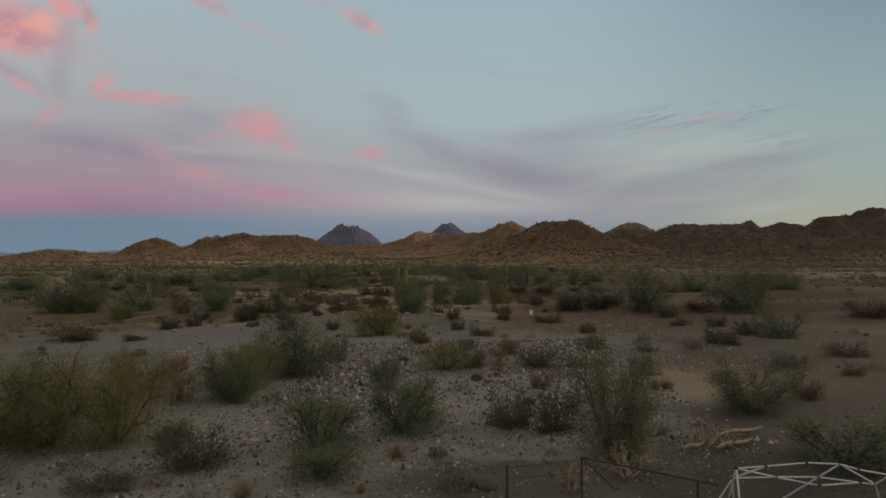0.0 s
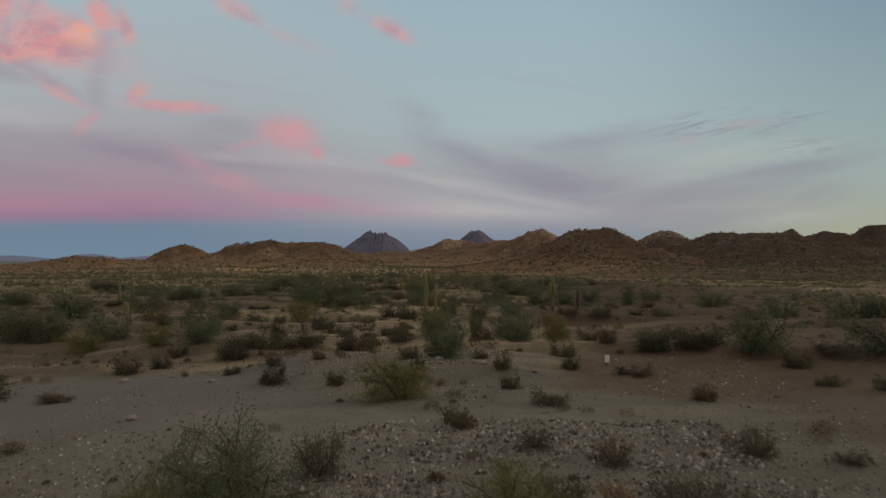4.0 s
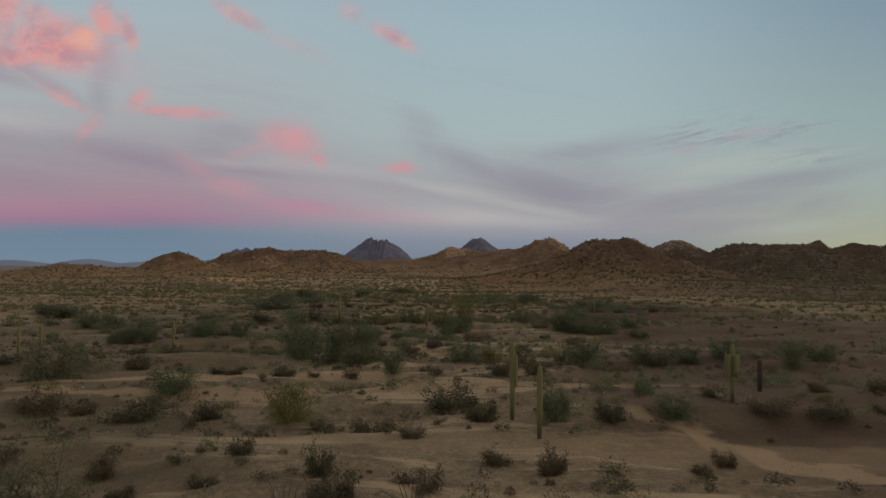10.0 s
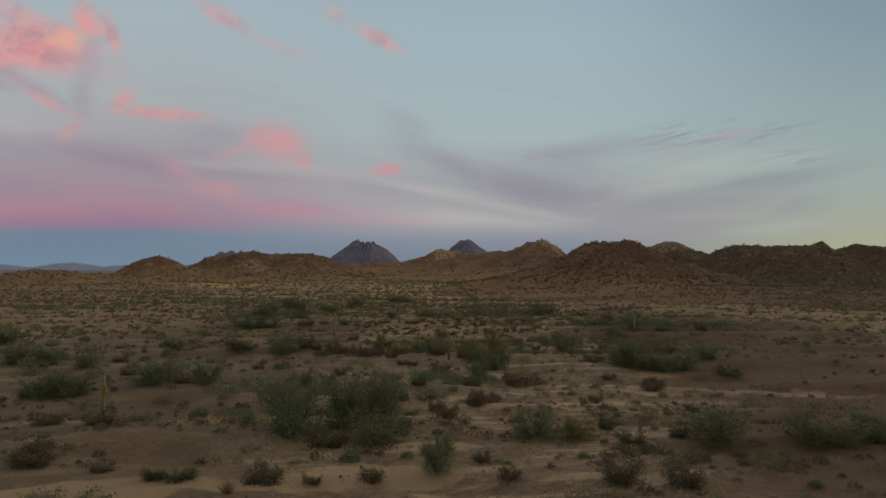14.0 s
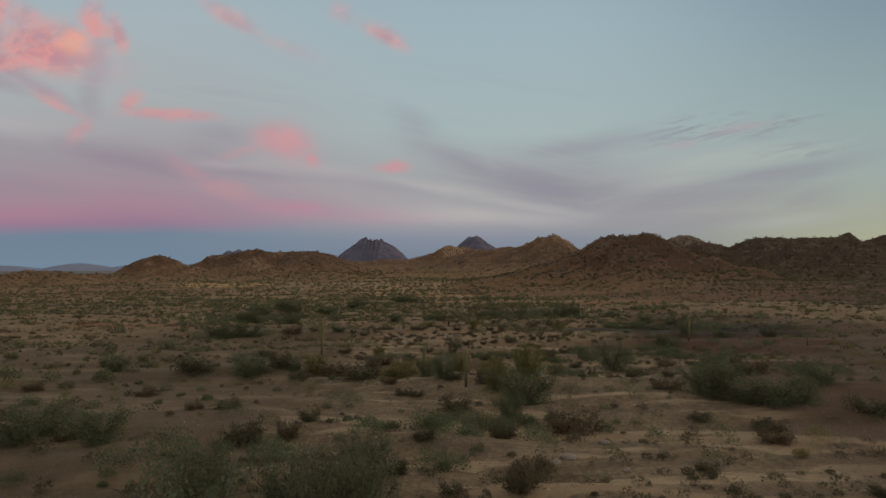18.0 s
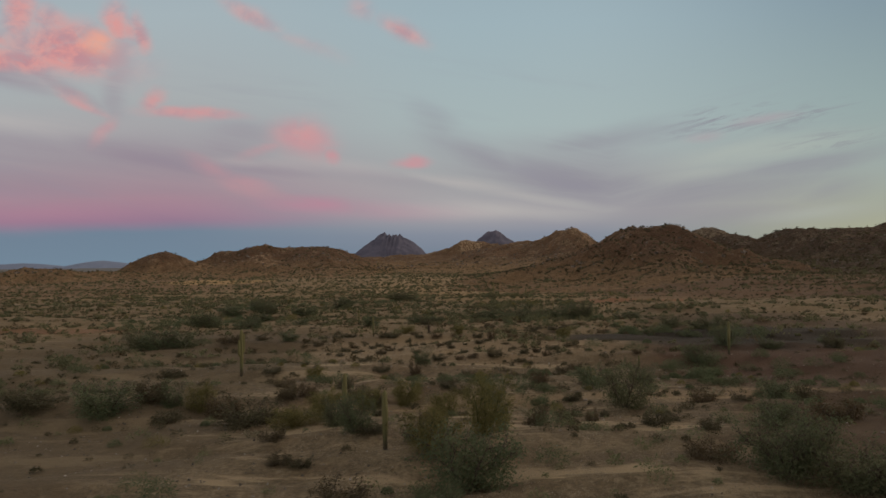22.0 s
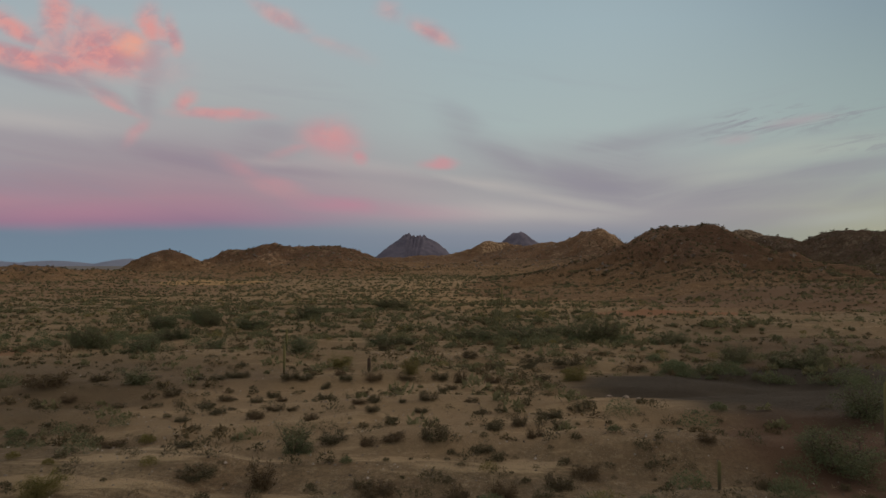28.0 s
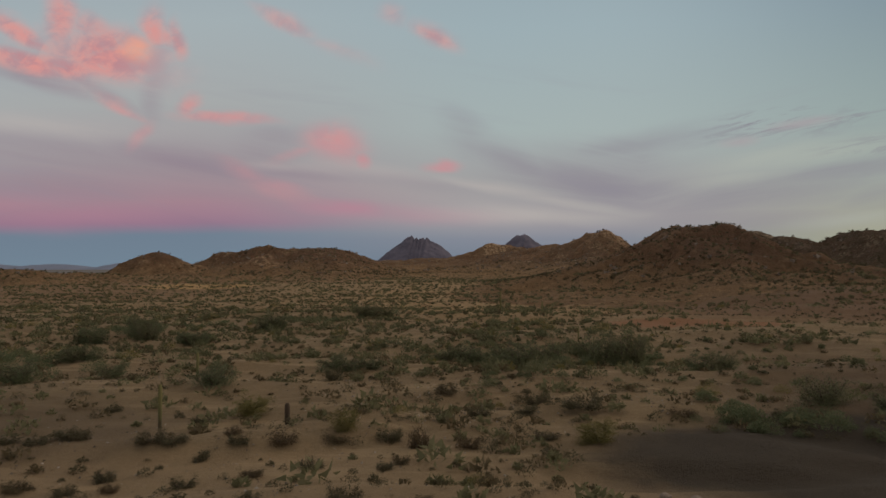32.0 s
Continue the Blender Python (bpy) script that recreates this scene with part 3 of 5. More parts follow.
# x, y, height and width of plants, in the order of the flight
MESQUITES_A = [
    (5.5, 19.6, 3.2, 2.9), (-12.3, 22.3, 3.5, 2.2), (11.1, 23.6, 1.8, 2.7), (-7, 27.3, 2.1, 2.4), (-5.6, 32.8, 3.2, 3.6), (21.9, 42.1, 2.1, 2.7),
    (28, 59.9, 4.2, 5.2), (19.5, 61.3, 3.1, 4.2), (13.4, 64.2, 1.8, 2.6), (-1.4, 67.4, 2.9, 2.4), (4.9, 69.9, 3, 3.3), (-20.9, 70.6, 2.4, 3.4),
    (1.5, 73.9, 1.7, 1.4), (4.3, 73.9, 2.3, 3.5), (-22.4, 75.6, 3.2, 3.2), (-31.1, 76.2, 2.9, 4.1), (-38.5, 76.6, 3.7, 7.4), (44.7, 85.9, 2.8, 3.7),
    (41.6, 87.9, 2.8, 5.7), (6.7, 96.9, 1.7, 2.6), (24.5, 99.1, 1.4, 2.7), (39.2, 100.9, 3.3, 4.4), (-49.8, 103.2, 4.2, 5.3),
]
MESQUITES_B = [
    (33.5, 107.4, 2.4, 4.7), (-30.9, 108.9, 2.4, 4), (-45.4, 115.9, 3.9, 5.2), (16.8, 125.2, 2.5, 2.8), (12.8, 125.4, 2.6, 4.8), (6.2, 125.9, 2.9, 4.5),
    (-18.1, 126.2, 2.5, 4.9), (-6.7, 127.7, 2.4, 3), (-25.1, 128.9, 4.9, 5.2), (-19.7, 132.4, 5.1, 6), (-78.3, 136.2, 4.1, 8.2), (-21, 137.1, 3.3, 4.4),
    (-27.7, 138.6, 3.4, 4), (-18.8, 140.9, 3.3, 2.9), (-50.8, 143.4, 3, 6.5), (-37.7, 147.4, 2.7, 3.5), (-43.3, 147.7, 2.7, 4.1), (-40.3, 150.6, 2.1, 2.4),
    (-43.5, 151.9, 2.7, 3.7), (9.4, 164.6, 3.2, 4.0), (-9.2, 159.9, 2.4, 2.4), (14.5, 162.7, 3.7, 8.5), (-59.2, 164.9, 2.2, 3.6),
]
MESQUITES_C = [
    (-7.5, 164.9, 4.1, 5.2), (10.9, 165.6, 3.3, 3.7), (22.3, 169.4, 2.2, 3.9), (-69.6, 170.2, 4, 8.5), (-14.9, 172.4, 3, 1.9), (-5.2, 172.6, 1.9, 1.3),
    (12.7, 173.1, 2.2, 3), (-16.7, 175.2, 2.1, 2.4), (-38.4, 183.9, 3.2, 5.3), (5.5, 185.1, 3.9, 3.4), (-33.7, 186.6, 2.4, 2.3), (18.5, 186.9, 2.1, 2.8),
    (-5.3, 187.9, 2.6, 2), (-57.4, 189.9, 2.6, 3.6), (4.7, 196.9, 2.1, 3.4), (9.8, 197.4, 2, 2.8), (-94.8, 200.2, 3.9, 10.9), (20.4, 212.0, 2.7, 4.4),
    (-13.7, 213.2, 2.2, 2.2), (32.1, 220.4, 1.6, 4), (26.6, 220.9, 2.6, 3.5), (-55.8, 232.7, 4.5, 10.9), (-36.2, 234.3, 1.8, 3.1),
]
MESQUITES_D = [
    (26.0, 121.0, 3.2, 1.9), (30.5, 124.0, 2.2, 4.0), (21.5, 127.0, 2.2, 3.4),
    (35.2, 250.8, 3.2, 4.7), (33.5, 253.8, 1.9, 4.2), (29.7, 256.8, 2.6, 4.4), (-26.9, 260.2, 2.2, 4.9), (27.5, 281.1, 2.8, 5.6), (-52, 265.9, 2.7, 4.7),
    (-42.8, 269.2, 1.9, 5), (3.9, 286.3, 3.5, 5.1), (17.0, 287.3, 5.6, 7.8), (-63.9, 271.1, 3.9, 7.4), (-3.7, 289.6, 3.0, 7.1), (8.3, 289.8, 3.6, 5.2),
    (2.6, 292.7, 3.4, 5.4), (-17.5, 279.4, 2.1, 7.7), (14.1, 299.2, 3.2, 5.1), (-56, 282.2, 2.5, 5.8), (-51.9, 308.9, 2.8, 6.6), (-73, 312.1, 3.5, 6.5),
    (-63.4, 313.8, 3.5, 5.5), (-67.6, 320.9, 3.7, 6.3), (-46.3, 333.3, 4, 6.5), (-32.7, 375.3, 4.8, 9.6),
]
PALO_VERDES = [
    (-20.5, 187.5, 2.4, 3.2), (-9.3, 185.0, 2.2, 2.8), (-16.4, 188.2, 2.0, 2.6),
    (-10.7, 21.8, 3.2, 3), (-8.8, 22.1, 2.7, 2.6), (-10.5, 28.3, 2.1, 2), (-6.6, 29.3, 2.1, 2.1), (-7.7, 32.7, 1.6, 1.6), (1.4, 33.6, 1.5, 2.4),
    (-2.8, 49.6, 2.5, 3.2), (6.9, 66.7, 2.4, 2), (-24.4, 71.1, 1.8, 2.3), (-30.6, 72.3, 1.9, 3.2), (-2.1, 72.6, 2.5, 2.8), (-19.1, 99.2, 3, 3.6),
    (-3.7, 126.9, 2.3, 2.5), (-9.6, 168.1, 3.1, 3.3), (-6.4, 171.1, 4.1, 2.8), (-20.2, 176.9, 2, 3.7), (-30.9, 186.6, 2.7, 2.7), (-13.1, 189.4, 2.5, 2.5),
    (-25, 203.6, 1.6, 2.1), (8.1, 241.7, 1.6, 2.8), (-9.4, 241.8, 1.6, 2.1), (-18.9, 248.2, 1.8, 3.6),
]
CREOSOTES = [
    (-2, 18.1, 0.9, 1.9), (10.9, 18.1, 1.4, 2.8), (-2.5, 20.8, 1.7, 2.1), (-6.7, 20.8, 1, 1), (-0.2, 22.1, 2, 1.9), (-1.2, 28.7, 1.6, 1.1),
    (-0.6, 58.8, 1.9, 2.1), (-1.2, 96.6, 2.6, 2.1), (-13.7, 119.4, 2.7, 2.1),
]
SCRUB_A = [
    (-7.1, 17.6, 0.6, 1.5), (-5.4, 19.1, 1.1, 1.7), (4.5, 22.3, 1.6, 1.5), (3.1, 22.8, 1.3, 1.4), (13.9, 25.3, 0.8, 1.2), (5, 28.7, 0.6, 0.9),
    (18.4, 29.8, 0.6, 0.9), (-8.2, 30.2, 0.9, 1.2), (9.9, 31.2, 1, 1.2), (16.9, 32.1, 0.8, 1.5), (-13.4, 32.7, 0.9, 1), (8.6, 33.4, 0.5, 0.7),
    (7.6, 33.7, 0.7, 1.1), (5.7, 33.8, 1.1, 1.9), (2.7, 34.1, 1, 1.3), (21.4, 35.1, 0.9, 1.9), (-4.4, 37.1, 1.5, 1.5), (4.8, 37.7, 0.9, 1.1),
    (12.1, 37.7, 0.5, 0.9), (9.6, 38.4, 1.1, 1.1), (2.6, 39.9, 0.8, 1.1), (17.2, 40.1, 1, 1.9), (0.1, 42.6, 0.7, 1),
]
SCRUB_B = [
    (-0.2, 43.6, 0.7, 1), (21.4, 45.3, 1.3, 1.8), (4.1, 47.9, 0.8, 1.5), (11.6, 48.8, 0.9, 1.2), (-20.2, 49.9, 0.6, 1.6), (21.3, 50.4, 0.9, 1.3),
    (-24.6, 50.6, 1.3, 2.8), (2.7, 52.4, 0.9, 1), (19.4, 52.4, 0.7, 1.4), (-6.6, 53.2, 0.9, 0.9), (-10.2, 53.7, 1.4, 1.4), (-2.4, 54.9, 0.9, 0.9),
    (-26.9, 55.2, 0.7, 1.4), (35.7, 55.3, 1.8, 3.1), (10.1, 55.4, 0.7, 1.8), (2.5, 55.9, 1, 1.1), (6.8, 57.4, 0.8, 1.1), (20.2, 57.6, 1.2, 1.6),
    (-11.2, 57.7, 0.8, 1), (-13.8, 57.9, 0.7, 1), (1.3, 58.2, 0.7, 1), (-3.2, 58.7, 0.9, 1.3), (-8.8, 58.9, 0.8, 0.8),
]
SCRUB_C = [
    (-1.4, 59.4, 0.9, 1.1), (-21.5, 60.2, 1.3, 1.9), (24.3, 61.2, 0.8, 3.3), (6.9, 62.4, 1.2, 1.5), (-20.4, 62.9, 1.1, 1.5), (16.1, 63.4, 1.5, 2.6),
    (13.6, 64.1, 1.7, 2.1), (17.1, 64.2, 1.4, 3.4), (10.6, 65.7, 1.3, 1.3), (-6.7, 66.2, 1.5, 2), (-16.6, 66.7, 1.7, 2.3), (16.1, 67.4, 1, 1.7),
    (-14.6, 68.4, 1.4, 2.8), (-16.6, 68.7, 1.2, 2.4), (-21.7, 68.9, 0.8, 1.4), (-12.3, 69.2, 1, 2.1), (-8.8, 69.4, 1.5, 1.3), (1.8, 70.2, 1.9, 1.8),
    (-7.8, 70.2, 1.4, 2.4), (-11.7, 70.2, 1.1, 2.4), (-4.5, 70.9, 1.3, 1.8), (10.4, 71.9, 1.1, 1.5), (-7.3, 72.4, 0.7, 1.1),
]
SCRUB_D = [
    (-15.2, 73.4, 1.6, 1.4), (-9.4, 73.4, 1.1, 1.3), (8.5, 73.9, 1, 1.4), (-5.8, 74.1, 1, 1.6), (-4.9, 75.6, 1, 1.1), (-11.2, 78.7, 1.1, 1.3),
    (-21.2, 79.9, 0.8, 1.2), (-12.8, 80.2, 1, 1.8), (-12, 80.4, 0.9, 0.9), (-18.8, 82.4, 0.8, 1.2), (-9, 83.2, 1, 1.9), (-13.8, 83.9, 1.6, 0.9),
    (-24.2, 84.4, 1.3, 1.3), (-29.7, 84.9, 1, 1.4), (-2.9, 85.9, 0.9, 1), (-18.3, 86.6, 1, 1.4), (-2.5, 86.6, 1.4, 1), (5.1, 87.6, 0.6, 1),
    (-5.5, 87.9, 0.9, 1.5), (6.8, 88.9, 0.9, 1.2), (32.3, 92.7, 1.5, 3.3), (-10.1, 92.9, 0.8, 1.4), (-12.9, 96.1, 1.2, 2.5),
]
SCRUB_E = [
    (2.5, 96.4, 1.7, 1.8), (-5.8, 96.9, 1.5, 2.1), (16.7, 97.1, 1.2, 2.5), (13.2, 97.6, 1.1, 2.7), (-16.5, 97.6, 0.9, 1.7), (21.4, 98.6, 1, 1.5),
    (-25, 100.4, 1.6, 1.9), (-29.7, 100.6, 1.8, 3.7), (-38, 101.9, 1.9, 2.9), (11.1, 101.9, 0.9, 1.6), (-35, 102.1, 1.2, 1.9), (-7.7, 102.2, 1.6, 3.7),
    (24.2, 104.4, 1.2, 1.5), (19.7, 104.4, 0.9, 1.5), (-0.3, 113.9, 1.4, 2.1), (-3.4, 115.9, 1.5, 2.3), (-9.4, 117.2, 0.9, 1.3), (-21.1, 117.2, 0.6, 1),
    (-23.9, 117.4, 1.1, 2.4), (-30.6, 117.4, 0.9, 1.3), (-29, 117.6, 0.8, 2.4), (-17.8, 118.7, 1, 1.4), (-34.4, 119.4, 0.6, 1.4),
]
SCRUB_F = [
    (-45.5, 120.4, 1, 2.5), (-39.3, 120.6, 1.2, 2.5), (-52.9, 121.1, 1.1, 2.5), (-40.4, 122.7, 0.8, 1.9), (-10.7, 123.4, 0.8, 1.2), (-21.7, 125.7, 1.3, 2.8),
    (0.2, 125.9, 1, 1.6), (3.8, 127.2, 1.2, 1.3), (-0.8, 129.7, 1.3, 1.3), (-17.1, 131.2, 1.2, 2.2), (-40.4, 131.4, 1.2, 2.3), (-44.6, 131.7, 1, 2.3),
    (-13.1, 135.4, 1.5, 1.9), (-10.4, 137.9, 1.6, 1.9), (8.8, 138.6, 0.8, 1.5), (-14, 139.4, 0.9, 1.3), (-17.3, 142.1, 1, 1.3), (1.3, 143.1, 0.7, 1.4),
    (-9.2, 143.7, 1.4, 2.5), (-40.5, 148.4, 0.8, 1.5), (-15.9, 148.6, 1, 1.6), (-28.5, 149.1, 1.8, 2.8), (-25.5, 149.9, 1.4, 1.6),
]
SCRUB_G = [
    (9.2, 151.4, 1.2, 2.3), (-24.7, 153.4, 1.1, 1.5), (-10.1, 154.4, 1.3, 2.2), (10.9, 155.4, 1, 2.6), (-4.5, 155.9, 1.6, 3.9), (-14.7, 157.1, 1, 1.9),
    (6.1, 157.4, 0.9, 1.8), (-35.2, 158.1, 0.8, 1.4), (-32.7, 158.4, 1, 1.9), (-50.7, 158.4, 1.1, 1.9), (20.9, 159.4, 1.4, 3.4), (-13.7, 161.2, 1.3, 2.8),
    (6.6, 167.6, 1.1, 2.7), (-17.5, 167.7, 0.8, 1.2), (-18.8, 168.2, 0.7, 1.6), (-10.6, 171.1, 1.7, 2.3), (-20.4, 172.2, 0.8, 1.6), (-13.9, 172.2, 0.8, 1.9),
    (8.2, 172.9, 0.9, 1.3), (-46.2, 173.9, 1.2, 2.4), (15.5, 174.6, 1.7, 1.7), (-2.4, 176.6, 1.6, 1.6), (5.9, 176.9, 1.1, 1.9),
]
SCRUB_H = [
    (-60.7, 177.9, 1, 2.5), (19.2, 178.1, 1.9, 3.2), (1.6, 178.1, 0.9, 0.9), (-10.5, 178.2, 0.9, 1.5), (7.4, 178.6, 0.6, 1.3), (-14.3, 178.9, 0.8, 1),
    (-24.3, 179.9, 1.9, 4.3), (-31.7, 181.9, 1, 2.5), (14.6, 184.1, 0.6, 2.2), (-22.8, 184.2, 0.9, 1.7), (-45.7, 184.9, 2, 4.5), (-28.5, 185.6, 2.1, 2.9),
    (12.2, 186.4, 1.2, 2), (-35.4, 186.6, 2.4, 2.3), (21.6, 188.9, 1.8, 2.5), (-15.9, 188.9, 1.7, 1.7), (1.8, 188.9, 1, 1.6), (-24.2, 189.5, 1.6, 1.8),
    (-17.7, 190, 1.4, 1.9), (-22.7, 190.7, 1.4, 1.9), (-8.1, 192.1, 0.9, 1.7), (-9.6, 193.6, 1, 1.8), (-19.6, 194.7, 1.2, 1.8),
]
SCRUB_I = [
    (-26.2, 195.9, 0.7, 1.8), (-0.3, 198.1, 1.2, 1.9), (-30, 205.1, 0.9, 2.1), (-2.4, 206.7, 0.8, 1.3), (-7.1, 206.9, 0.8, 2.2), (-42.6, 207.1, 1.1, 2.7),
    (0.2, 207.1, 0.8, 1.6), (-13.9, 207.4, 1.7, 1.4), (-17.8, 207.7, 0.8, 2.3), (-8, 207.7, 0.7, 1), (3.4, 208.2, 0.9, 1.6), (15.6, 208.4, 1, 2.3),
    (5.1, 210.1, 0.8, 1.7), (-20.7, 211.9, 0.5, 1.8), (13.2, 213.7, 0.7, 1.1), (-8.8, 213.7, 0.7, 1.1), (-1.1, 213.9, 0.6, 1.9), (-7, 214.2, 0.6, 1.9),
    (-4.4, 214.4, 1.1, 1.8), (-11.4, 214.9, 0.8, 1.9), (-28, 216.2, 0.7, 2.4), (2.5, 216.6, 0.8, 1.2), (-0.5, 217.8, 0.8, 1.2),
]
SCRUB_J = [
    (4.4, 218.1, 0.7, 1.3), (40.3, 219.6, 2, 2.6), (1.4, 219.8, 0.9, 1.3), (-14.7, 221.3, 0.6, 1.1), (-8.4, 221.3, 0.5, 0.9), (-25.5, 221.8, 0.5, 1.3),
    (-10.2, 222.3, 0.6, 1.1), (3.9, 222.3, 0.8, 1.8), (-19.8, 222.8, 0.8, 1.2), (-20.4, 223.7, 0.6, 0.9), (-1.5, 223.8, 0.5, 1.4), (-6.3, 224.1, 0.5, 1.1),
    (6.7, 224.3, 1, 1.9), (-23.8, 224.8, 0.6, 1.4), (-17.3, 224.8, 0.4, 2.2), (-11.8, 225.1, 0.5, 1.1), (-18.9, 225.4, 0.6, 1.4), (-8.2, 226.1, 0.4, 0.7),
    (-10.6, 226.3, 0.7, 1.2), (-6.1, 226.8, 0.7, 1.5), (-33.8, 227.1, 0.5, 1.1), (-2.3, 227.3, 0.5, 1.4), (-26, 227.6, 0.7, 1.6),
]
SCRUB_K = [
    (-22.1, 229.3, 0.6, 1.2), (-25, 229.6, 0.6, 1.6), (-19.9, 230.1, 0.5, 1), (-40.6, 230.2, 0.6, 2.6), (-30.4, 230.3, 0.9, 1.6), (-16.1, 230.7, 0.7, 1.2),
    (-21.3, 231.9, 0.7, 1.3), (-13, 232.9, 0.6, 1.3), (-44.5, 232.9, 1.5, 3.7), (-5.4, 234.4, 0.5, 1), (-10.1, 234.8, 0.6, 1.9), (-4.6, 235.7, 0.6, 1),
    (-40.8, 235.8, 0.9, 1.8), (-17.2, 235.9, 0.8, 1), (-28.8, 236.6, 0.6, 1.8), (-30.9, 236.8, 0.6, 1.8), (-19.9, 237.3, 0.7, 2.3), (-21.3, 237.4, 0.9, 1.8),
    (-26.7, 237.9, 0.8, 1.4), (-15.8, 238.1, 0.6, 1.4), (-27.7, 238.3, 0.7, 1.9), (-13, 238.8, 0.9, 1.9), (-16.6, 239.4, 0.7, 1.1),
]
SCRUB_L = [
    (-0.8, 239.6, 1.1, 1.4), (-4, 239.8, 1.5, 1.5), (-9.9, 240.1, 0.7, 2.9), (-6.2, 241.2, 1, 1.6), (4.5, 242.4, 0.7, 2.4), (-21.8, 245.8, 0.6, 2.1),
    (-31.3, 249.7, 0.8, 1.4), (-0.2, 250.3, 0.8, 2.3), (3.7, 251.4, 0.9, 1.9), (27, 251.9, 0.9, 1.9), (24.4, 251.9, 0.9, 1.9), (16.5, 252.8, 0.8, 2.4),
    (8.5, 253.4, 1.2, 3.4), (4.7, 256.6, 1.2, 2.2), (-3.8, 260.2, 1, 2.2), (-16.8, 267.9, 1.5, 1.8),
]
BARE_BUSHES = [
    (-12.5, 26.8, 1.8, 1.35), (-8.9, 26.8, 1.54, 1.09), (-10.6, 22.1, 1.46, 1.09), (-13.5, 21.3, 1.36, 1.18), (5.3, 19.1, 1.18, 1.37), (0.9, 23.1, 0.73, 0.91),
    (3.8, 16.8, 0.8, 0.8), (5.3, 17.6, 0.9, 1.5), (-8.5, 27.3, 1.7, 1.3), (-8.8, 23.6, 1.3, 1.1),
]
DEAD_BUSHES = [
    (3.8, 32.8, 1.18, 0.81), (-9, 27.6, 1.9, 1.27),
]
GREY_BUSHES = [
    (-9.1, 21.6, 0.64, 0.64), (15, 38.6, 0.73, 1.19),
]
TUFTS = [
    (-3.6, 16.8, 0.82), (-0.3, 19.6, 0.82), (9.3, 27.8, 0.9), (-16.9, 58.2, 0.9), (-1, 52.9, 1), (-25.3, 115.1, 1.5),
    (1.9, 17.1, 0.7), (1.6, 17.3, 0.6), (3.8, 17.3, 0.6), (9.8, 27.8, 0.9), (-3.3, 24.8, 0.6), (0.6, 23.8, 0.7), (6.7, 27.1, 0.7), (-1.0, 17.1, 0.5), (7.4, 21.3, 0.6),
]
# x, y, height
SAGUAROS = [
    (-33.6, 205.0, 5.2), (-17.1, 180.5, 3.9), (-12.6, 169.8, 3.7), (-29.5, 262.0, 3.0), (37.5, 201.7, 1.6), (25.0, 215.0, 4.2), (11.8, 206.6, 1.6), (-55.8, 230.9, 1.4),
    (1.2, 400.4, 6.0), (-24.0, 243.6, 3.3), (-52.4, 121.6, 3.4), (55.1, 108.6, 1.9), (-51.1, 123.2, 3.5), (-69.6, 135.9, 3.6), (14.1, 308.8, 2.7), (11.8, 370.6, 3.7),
]
CHOLLAS = [
    (-5.5, 141.6, 2.0), (11.3, 100.4, 1.5), (5.5, 97.9, 1.1), (-8.6, 97.1, 0.9), (12.9, 99.9, 1.2), (-26.7, 124.2, 1.4), (-2.5, 182.6, 2.0), (14.5, 189.9, 1.8),
    (-21.6, 126.2, 1.5), (-22.9, 175.4, 1.1), (-1.9, 96.1, 0.8), (-4.9, 128.4, 1.4),
]
# x, y, width
BOULDERS = [
    (1.2, 56.4, 0.86), (-1.2, 58.2, 0.65), (-1.1, 56.7, 0.49), (-13.7, 53.9, 0.45), (-19.5, 55.9, 0.72), (-3.4, 149.6, 0.87), (-7.4, 144.9, 0.72),
    (9.3, 227.8, 0.62), (10.6, 227.3, 0.69), (11.6, 226.8, 0.53), (13.7, 228.8, 0.87), (-4.5, 21.3, 0.49),
    (-13.5, 44.1, 0.63), (-11.3, 45.8, 0.51), (2.8, 188.6, 0.48), (-6.5, 145.9, 1.14), (-3.5, 143.1, 0.62),
]


# ---------------------------------------------------------------- plant materials
def leaf_material(name, dark, light, dry, dry_share=0.25):
    mat, n, shader, place = fresh(name, 0.75)
    own = n.add("ShaderNodeObjectInfo").outputs["Random"]
    geo = n.add("ShaderNodeNewGeometry").outputs["Random Per Island"]
    colour = n.mix(geo, (*dark, 1), (*light, 1))
    colour = n.mix(n.span(n.noise(place, 0.35, 3), 0.45, 0.7, 0.0, 0.5), colour, (*light, 1))
    colour = n.mix(n.math("MULTIPLY", n.span(own, 0.35, 1.0), dry_share * 1.6), colour, (*dry, 1))
    colour = n.mix(n.math("MULTIPLY", n.span(geo, 0.80, 0.95), 0.5), colour, (*dry, 1))
    n.wire(colour, shader.inputs["Base Color"])
    thin, both = n.add("ShaderNodeBsdfTranslucent"), n.add("ShaderNodeMixShader")
    n.wire(colour, thin.inputs["Color"])
    both.inputs[0].default_value = 0.38
    n.wire(shader.outputs[0], both.inputs[1])
    n.wire(thin.outputs[0], both.inputs[2])
    n.wire(both.outputs[0], next(k for k in mat.node_tree.nodes if k.bl_idname == "ShaderNodeOutputMaterial").inputs[0])
    return mat


def bark_material(name, dark, light, scale=6.0):
    mat, n, shader, place = fresh(name, 0.9)
    grain = n.noise(place, scale, 5, 0.7)
    n.wire(n.mix(n.span(grain, 0.3, 0.7), (*dark, 1), (*light, 1)), shader.inputs["Base Color"])
    bumped(n, shader, grain, 0.02)
    return mat


